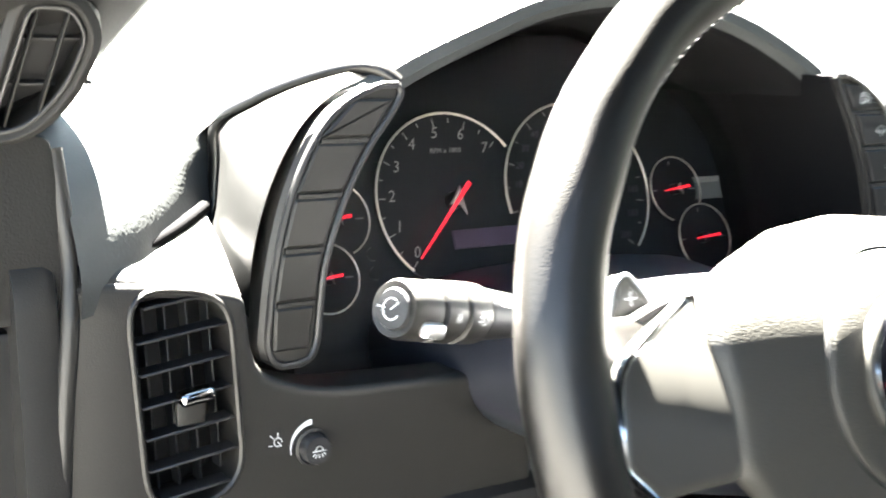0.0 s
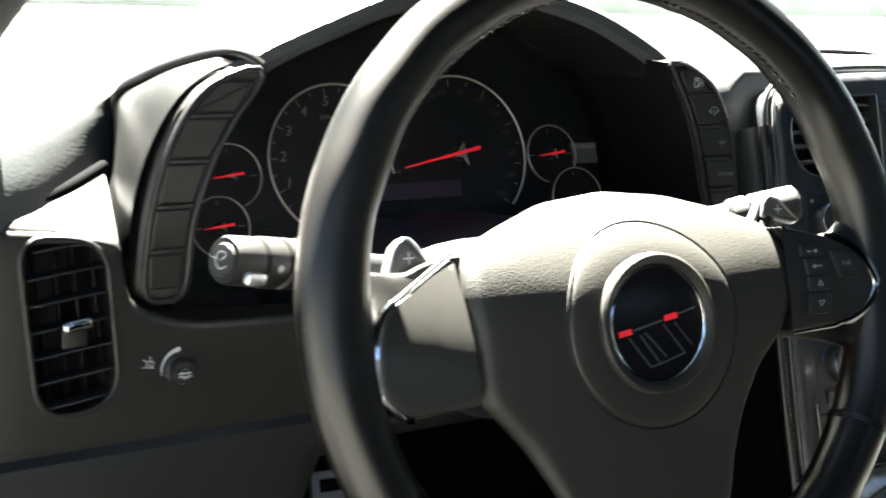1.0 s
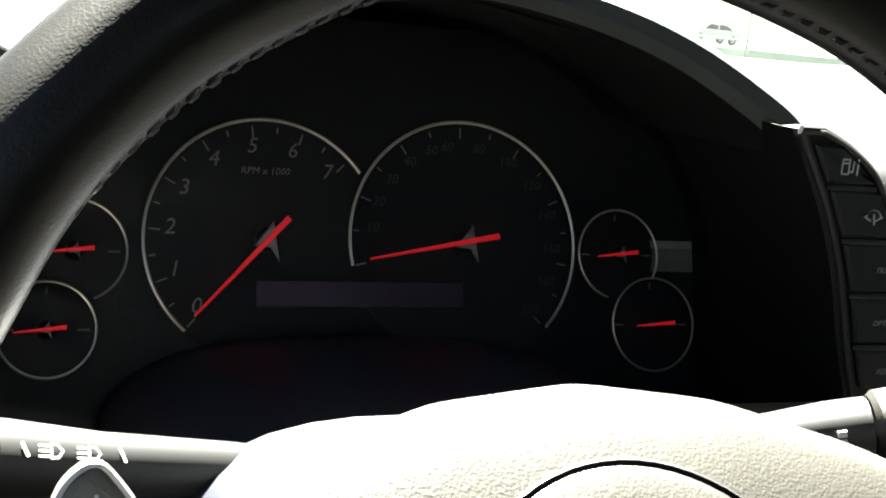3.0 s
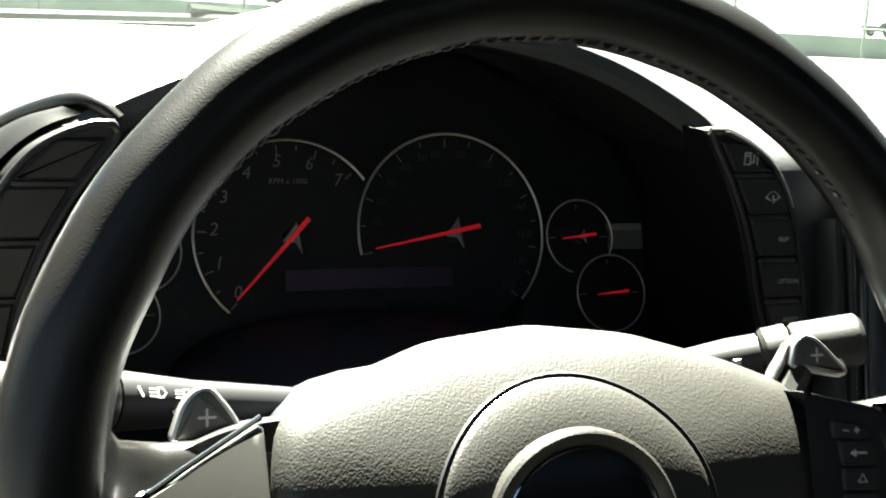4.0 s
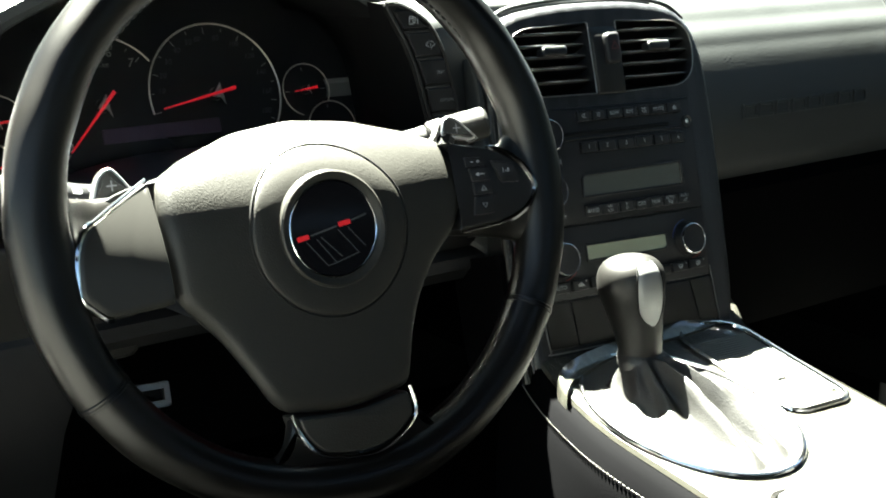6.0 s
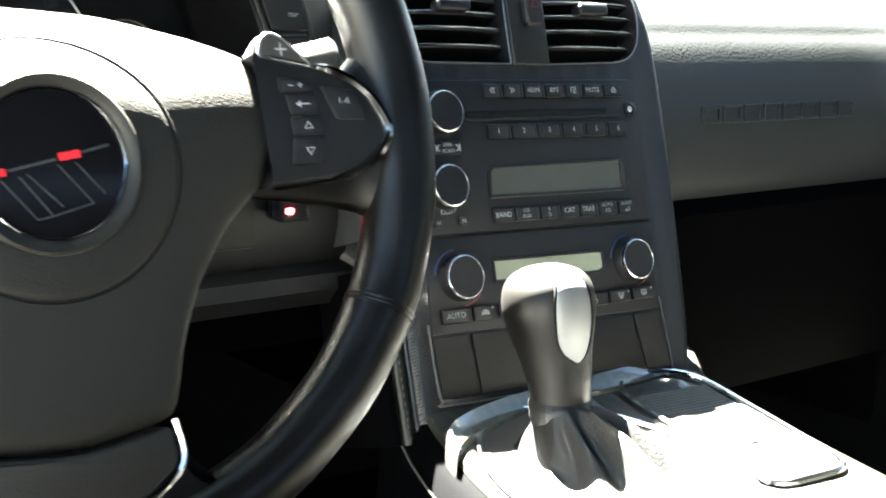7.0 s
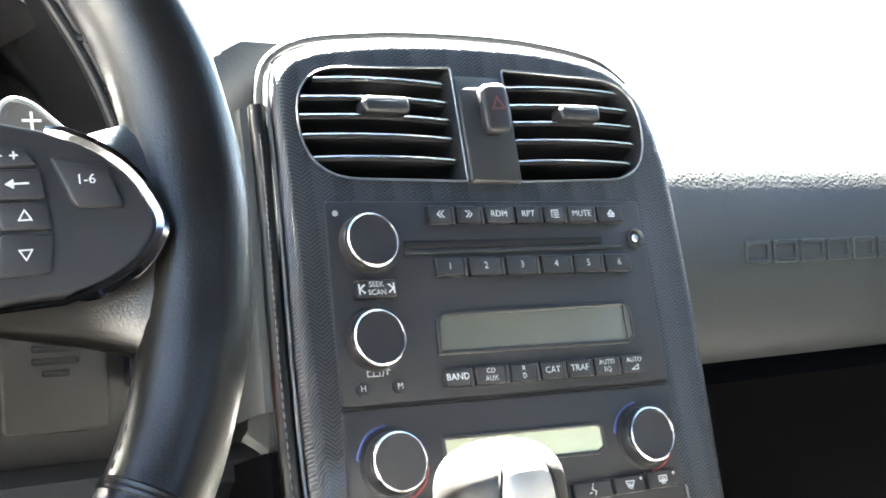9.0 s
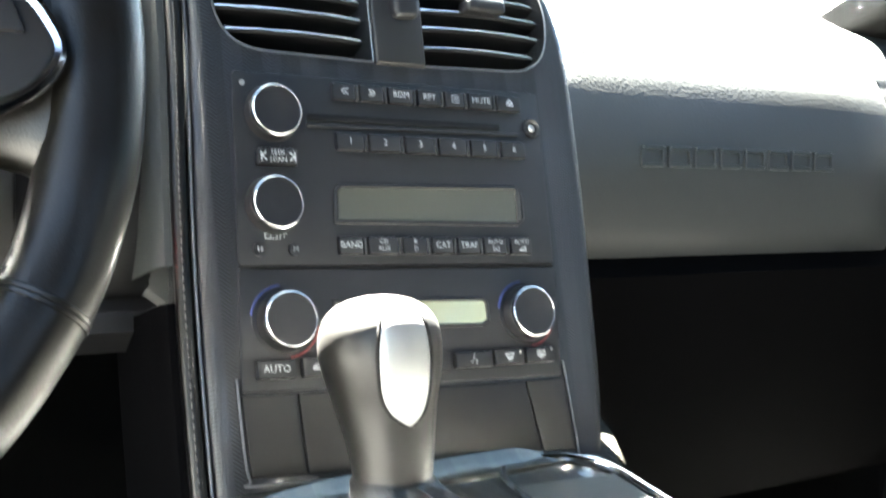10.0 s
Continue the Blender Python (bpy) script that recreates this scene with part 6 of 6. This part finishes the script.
# ---- centre console ----
def top_z(y):
    return 0.546 - 0.16 * (0.165 - y)


def console():
    th = thing("centre_console", Matrix.Translation((0.42, -0.1, 0.2)), "dark centre console between the seats, glossy in the sun", "centre console")
    left = [(0.20, 0.320), (0.165, 0.304), (0.13, 0.290), (0.085, 0.278), (0.03, 0.271), (-0.05, 0.274), (-0.2, 0.276), (-0.45, 0.27)]
    right = [(0.20, 0.580), (0.165, 0.560), (0.13, 0.534), (0.085, 0.522), (0.03, 0.519), (-0.05, 0.519), (-0.2, 0.522), (-0.45, 0.53)]
    rings = []
    for (y, xl), (_, xr) in zip(smooth_path(left, 4), smooth_path(right, 4)):
        z = top_z(y)
        rings.append([(xl - 0.03, y, 0.2), (xl - 0.026, y, z - 0.10), (xl - 0.018, y, z - 0.034), (xl - 0.012, y, z - 0.018), (xl - 0.006, y, z - 0.007), (xl, y, z - 0.001), (xl + 0.008, y, z + 0.001), (xl + 0.10, y, z + 0.003), (xr - 0.10, y, z + 0.003), (xr - 0.012, y, z + 0.001), (xr - 0.002, y, z - 0.002), (xr + 0.006, y, z - 0.010), (xr + 0.014, y, z - 0.03), (xr + 0.03, y, z - 0.10), (xr + 0.04, y, 0.2)])
    # near-black sides stand in for the shade along the console's edge
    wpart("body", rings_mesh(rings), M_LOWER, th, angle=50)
    rings = []
    for (y, xl), (_, xr) in zip(smooth_path(left, 4), smooth_path(right, 4)):
        z = top_z(y)
        rings.append([(xl + 0.003, y, z + 0.0005), (xl + 0.0045, y, z + 0.0045), (xl + 0.009, y, z + 0.006), (xr - 0.008, y, z + 0.006), (xr + 0.002, y, z + 0.003), (xr + 0.010, y, z - 0.008), (xr + 0.0175, y, z - 0.028), (xr + 0.010, y, z - 0.032)])
    wpart("top_plate", rings_mesh(rings), M_CONSOLE, th, "gloss black console top")
    # swept-up lacquered edge along the foot of the stack
    low = smooth_path([(0.277, 0.089, 0.5425), (0.287, 0.097, 0.5475), (0.310, 0.108, 0.5480), (0.369, 0.1245, 0.5485), (0.425, 0.1260, 0.5490), (0.470, 0.1270, 0.5485), (0.515, 0.134, 0.5475)], 5)
    high = smooth_path([(0.280, 0.1000, 0.5430), (0.291, 0.1120, 0.5545), (0.328, 0.1275, 0.5558), (0.377, 0.1355, 0.5560), (0.430, 0.1370, 0.5565), (0.474, 0.1390, 0.5555), (0.517, 0.140, 0.5485)], 5)
    rings = []
    for a, b in zip(low, high):
        a, b = Vector(a), Vector(b)
        rings.append([a - Vector((0, 0, 0.012)), a] + [a.lerp(b, u) - Vector((0, 0, 0.0010 * math.sin(math.pi * u))) for u in (0.25, 0.5, 0.75)] + [b, b + Vector((0, 0.002, -0.001)), b + Vector((0, 0.004, -0.020))])
    wpart("front_sweep", rings_mesh(rings), M_CONSOLE, th, "gloss black edge swept up to the stack", angle=50)
    pts = [(x - 0.0125, y, top_z(y) - 0.017) for y, x in smooth_path(left, 4)]
    bm = bmesh.new()
    for a, b in zip(pts, pts[1:]):
        for s in (0.0, 0.25, 0.5, 0.75):
            p = Vector(a).lerp(Vector(b), s)
            q = Vector(a).lerp(Vector(b), s + 0.16)
            tube([p, (p + q) / 2 + Vector((-0.0006, 0, 0.0004)), q], [0.0004, 0.0008, 0.0004], 5, bm=bm)
    tagged(wpart("stitching", bm, M_STITCH, th), kind="stuff")
    return th


con = console()
SLOPE = math.degrees(math.atan(0.16))


def on_console(x, y, lift=0.006, rz=0.0):
    """A pose lying on the console top: its x across, its y ahead, its z up from the top."""
    return Matrix.Translation((x, y, top_z(y) + lift)) @ pose(0, 0, 0, SLOPE, 0, rz)


def flat(pts, top, low, bevel, steps=2):
    """A plate drawn in x, y that lies flat."""
    bm = plate(pts, -top, -low, bevel, steps)
    bmesh.ops.transform(bm, matrix=pose(0, 0, 0, -90, 0, 0), verts=bm.verts)
    bmesh.ops.scale(bm, vec=(1, -1, 1), verts=bm.verts)
    return bm


def cup_holder():
    th = thing("cup_holder", on_console(0.4715, 0.060, 0.006, -5), "oblong cup holder with chrome rim and ribbed sliding cover", "cup holder")
    out = rounded([(-0.036, -0.080), (0.037, -0.080), (0.037, 0.078), (-0.036, 0.078)], [0.022, 0.020, 0.040, 0.040], 7)
    ring = [(x, y, 0.002) for x, y in out]
    part("rim", tube(ring, 0.0024, 8, closed=True), M_CHROME, th, "bright chrome rim")
    part("well", rings_mesh([[(x, y, 0.001) for x, y in out], [(x, y, -0.003) for x, y in inset(out, 0.002)]], True, (False, True)), M_BLACK, th)
    part("tray", rings_mesh([[(x, y, -0.0022) for x, y in inset(out, 0.003)], [(x * 0.5, y * 0.5, -0.0024) for x, y in inset(out, 0.003)]], True, (False, True)), M_COVER, th, "smooth grey cup floor")
    for i in range(37):
        y = -0.074 + i * 0.0034
        w = 0.0325 if i > 3 else 0.026
        bm = box(0.0005, y, 0.0, 2 * w, 0.0032, 0.003, 0.0007, 1)
        part("slat", bm, M_COVER, th)
    part("pull", box(0.0, -0.03, 0.003, 0.010, 0.003, 0.003, 0.001), M_SILVER, th)


cup_holder()


def gear_lever():
    th = thing("gear_lever", Matrix.Translation((0.335, 0.03, top_z(0.03))), "black leather gear lever with satin silver inlay and boot", "gear lever")
    ring = [(0.3535 + 0.0755 * math.cos(a), 0.028 + 0.0985 * math.sin(a), 0) for a in np.linspace(0, 2 * math.pi, 49)[:-1]]
    ring = [(x, y, top_z(y) + 0.008) for x, y, _ in ring]
    wpart("boot_ring", tube(ring, 0.0022, 8, closed=True), M_CHROME, th, "bright boot ring")
    well = [[(0.3535 + r * 0.0745 * math.cos(a), 0.028 + r * 0.0975 * math.sin(a), top_z(0.028 + r * 0.0975 * math.sin(a)) + 0.0066 - 0.0003 * (1 - r)) for a in np.linspace(0, 2 * math.pi, 41)[:-1]] for r in (1.0, 0.5, 0.02)]
    wpart("boot_well", rings_mesh(well, True, (False, True)), M_BOOT, th)
    rings = []
    n = 96
    folds = ((-1.74, 0.024, 0.13), (-1.24, 0.021, 0.15), (-1.48, -0.006, 0.10), (-0.70, 0.011, 0.16), (-0.96, -0.004, 0.10), (-2.30, 0.010, 0.18), (-2.9, 0.005, 0.2), (0.2, 0.006, 0.22), (2.3, 0.004, 0.2))
    for s in np.linspace(0, 1, 26):
        row = []
        for i in range(n):
            a = 2 * math.pi * i / n - math.pi
            e = 1 - s
            rx, ry = 0.0175 + 0.054 * e ** 1.4, 0.0175 + 0.076 * e ** 1.3
            cx, cy = 0.352 - 0.006 * s ** 0.8, 0.030 + 0.044 * s ** 0.8
            sag = 0.010 * (0.5 + 0.5 * math.cos(a - 2.9)) * math.sin(math.pi * s)
            lift = sum(h * math.exp(-((((a - c + math.pi) % (2 * math.pi)) - math.pi) / w) ** 2) for c, h, w in folds)
            crease = 0.0012 * math.sin(13 * a + 7 * s) + 0.0009 * math.sin(22 * s + 3 * a)
            x, y = cx + rx * math.cos(a), cy + ry * math.sin(a)
            z = top_z(y) * e + 0.546 * s + 0.004 + 0.020 * s ** 1.6 + (lift - 0.004) * math.sin(math.pi * min(1, s ** 0.8)) ** 0.8 - sag + crease * math.sin(math.pi * s)
            row.append((x, y, z))
        rings.append(row)
    wpart("boot", rings_mesh(rings), M_BOOT, th, "gathered black leather boot", angle=80)
    collar = [[(0.3455 + r * math.cos(a), 0.074 + r * math.sin(a) + dz * 0.15, 0.556 + dz) for a in np.linspace(0, 2 * math.pi, 33)[:-1]] for r, dz in ((0.0190, 0.0), (0.0202, 0.004), (0.0200, 0.012), (0.0170, 0.016))]
    wpart("boot_collar", rings_mesh(collar), M_BOOT, th)
    base, tip = Vector((0.3455, 0.074, 0.553)), Vector((0.3440, 0.089, 0.650))
    ax = (tip - base).normalized()
    side = Vector((1, 0, 0))
    side = (side - ax * side.dot(ax)).normalized()
    fwd = ax.cross(side)
    prof = [(0.0, 0.0172, 0.0172, 0), (0.12, 0.0174, 0.0174, 0), (0.3, 0.0192, 0.0195, 0), (0.48, 0.0226, 0.0225, -0.002), (0.62, 0.0260, 0.0260, -0.003), (0.74, 0.0280, 0.0280, -0.004), (0.86, 0.0266, 0.0270, -0.004), (0.94, 0.0212, 0.0220, -0.004), (0.985, 0.012, 0.013, -0.004), (1.0, 0.003, 0.003, -0.004)]
    rings = []
    ps = smooth_path(prof, 3)
    for s, rx, ry, off in ps:
        c = base + ax * (s * (tip - base).length) + fwd * off * -1
        rings.append([c + side * max(rx, 0.002) * math.cos(a) + fwd * max(ry, 0.002) * math.sin(a) for a in np.linspace(0, 2 * math.pi, 33)[:-1]])
    knob = wpart("knob", rings_mesh(rings), M_KNOB, th, "black leather-wrapped knob", angle=70)
    L = (tip - base).length

    def knob_point(s, a, grow):
        rx, ry, off = (np.interp(s, [p[0] for p in ps], [p[k] for p in ps]) for k in (1, 2, 3))
        c = base + ax * (s * L) - fwd * off
        return c + side * (rx + grow) * math.cos(a) + fwd * (ry + grow) * math.sin(a)

    def inlay_width(t):
        return max(0.03, 1 - (1 - min(t / 0.30, 1)) ** 2) ** 0.5 * (1 - 0.40 * max(0, t - 0.30) ** 1.5)
    rings = []
    for t in np.linspace(0, 1, 20):
        s = 0.42 + 0.53 * t
        w = 0.50 * inlay_width(t)
        rings.append([knob_point(s, -math.pi / 2 - 0.14 + w * u, 0.0012 * (1 - abs(u) ** 6) + 0.0002) for u in np.linspace(-1, 1, 11)])
    bm = rings_mesh(rings, False)
    bmesh.ops.transform(bm, matrix=th.matrix_world.inverted(), verts=bm.verts)
    part("inlay", bm, M_INLAY, knob, "satin silver inlay")
    edge = [knob_point(0.42 + 0.53 * t, -math.pi / 2 - 0.14 + sgn * 0.50 * inlay_width(t), 0.0006) for sgn, ts in ((-1, np.linspace(1, 0, 12)), (1, np.linspace(0, 1, 12))) for t in ts]
    bm = tube(edge, 0.0009, 6)
    bmesh.ops.transform(bm, matrix=th.matrix_world.inverted(), verts=bm.verts)
    part("inlay_edge", bm, M_DEEP, knob)


gear_lever()


def lighter():
    th = thing("power_socket", on_console(0.322, -0.105, 0.006), "round bright-ringed lighter socket in the console", "socket")
    bm = lathe([(0.023, 0.001), (0.022, -0.003), (0.019, -0.004), (0.0165, -0.001)], 36, caps=(False, False))
    bmesh.ops.transform(bm, matrix=pose(0, 0, 0, -90, 0, 0), verts=bm.verts)
    part("collar", bm, M_SATIN, th)
    bm = lathe([(0.013, 0.001), (0.0135, -0.006), (0.012, -0.008), (0.0002, -0.0085)], 32)
    bmesh.ops.transform(bm, matrix=pose(0, 0, 0, -90, 0, 0), verts=bm.verts)
    part("plug", bm, M_SILVER, th)


lighter()


def armrest():
    th = thing("console_armrest", Matrix.Translation((0.42, -0.33, top_z(-0.3))), "padded black leather lid at the back of the console", "armrest")
    out = rounded([(0.235, -0.62), (0.60, -0.62), (0.575, -0.175), (0.43, -0.15), (0.30, -0.165)], [0.03, 0.03, 0.06, 0.08, 0.06], 6)
    rings = []
    for d, z in ((0.0, 0.0), (-0.002, 0.012), (0.002, 0.026), (0.012, 0.036), (0.030, 0.041), (0.06, 0.043)):
        rings.append([(x, y, top_z(y) + 0.004 + z) for x, y in inset(out, d)])
    wpart("lid", rings_mesh(rings), M_SEAT, th, angle=60)


armrest()


def passenger_seat():
    th = thing("passenger_seat", Matrix.Translation((0.86, -0.45, 0.2)), "black leather passenger seat with raised bolsters", "car seat")
    rings = []
    for y in np.linspace(-0.75, 0.02, 14):
        f = 1 if y < -0.05 else 1 - ((y + 0.05) / 0.07) ** 2 * 0.5
        row = []
        for x, h in ((0.63, 0.0), (0.625, 0.15), (0.64, 0.20), (0.67, 0.215), (0.71, 0.20), (0.75, 0.165), (0.86, 0.155), (0.97, 0.165), (1.01, 0.20), (1.05, 0.215), (1.08, 0.20), (1.095, 0.15), (1.09, 0.0)):
            row.append((x, y, 0.24 + h * f + 0.05 * (y + 0.4) * (h > 0)))
        rings.append(row)
    wpart("cushion", rings_mesh(rings), M_SEAT, th, angle=60)
    rings = []
    for z in np.linspace(0.36, 1.0, 10):
        y = -0.70 - (z - 0.36) * 0.35
        rings.append([(x, y + d, z) for x, d in ((0.63, -0.12), (0.63, 0.04), (0.67, 0.07), (0.72, 0.03), (0.86, 0.0), (1.0, 0.03), (1.05, 0.07), (1.09, 0.04), (1.09, -0.12))])
    wpart("backrest", rings_mesh(rings), M_SEAT, th, angle=60)


passenger_seat()


def pedals():
    th = thing("brake_pedal", Matrix.Translation((0.06, 0.52, 0.30)), "drilled silver brake pedal on a dark arm", "pedal")
    out = rounded(rect(-0.029, 0.029, -0.0125, 0.0125), 0.004, 3)
    m = pose(0.063, 0.45, 0.4755, -20, 4, 0)
    bm = frame_plate(out, inset(out, 0.007), -0.004, 0.004, 0.001)
    bmesh.ops.transform(bm, matrix=m, verts=bm.verts)
    wpart("pad_frame", bm, M_SILVER, th)
    bm = plate(inset(out, 0.006), 0.0, 0.006, 0.001)
    bmesh.ops.transform(bm, matrix=m, verts=bm.verts)
    wpart("rubber", bm, M_DEEP, th)
    wpart("arm", tube([(0.06, 0.46, 0.47), (0.06, 0.55, 0.50), (0.06, 0.66, 0.62)], 0.009, 8), M_BLACK, th)


pedals()


def brand_badge():
    """Raised plain bars on the passenger side."""
    th = thing("dash_badge", pose(0.7605, 0.2482, 0.7160, -10, 0, 0), "row of raised plain bars moulded into the dash", "badge")
    n, w = 8, 0.212
    for i in range(n):
        x = -w / 2 + w * (i + 0.5) / n
        out = rounded([(x - 0.0128, -0.0078), (x + 0.0104, -0.0078), (x + 0.0128, 0.0078), (x - 0.0104, 0.0078)], 0.002, 3)
        part("bar", frame_plate(out, inset(out, 0.0032), -0.0009, 0.006, 0.0006), M_PAD, th)



brand_badge()


def wiper():
    th = thing("windscreen_wiper", Matrix.Translation((0.2, 1.05, 0.83)), "black windscreen wiper resting at the glass foot", "wiper")
    wpart("blade", tube([(-0.25, 1.02, 0.862), (0.1, 1.10, 0.868), (0.5, 1.14, 0.872)], 0.006, 6), M_BLACK, th)
    wpart("arm", tube([(0.1, 1.105, 0.878), (0.45, 1.18, 0.86)], 0.007, 6), M_BLACK, th)


wiper()
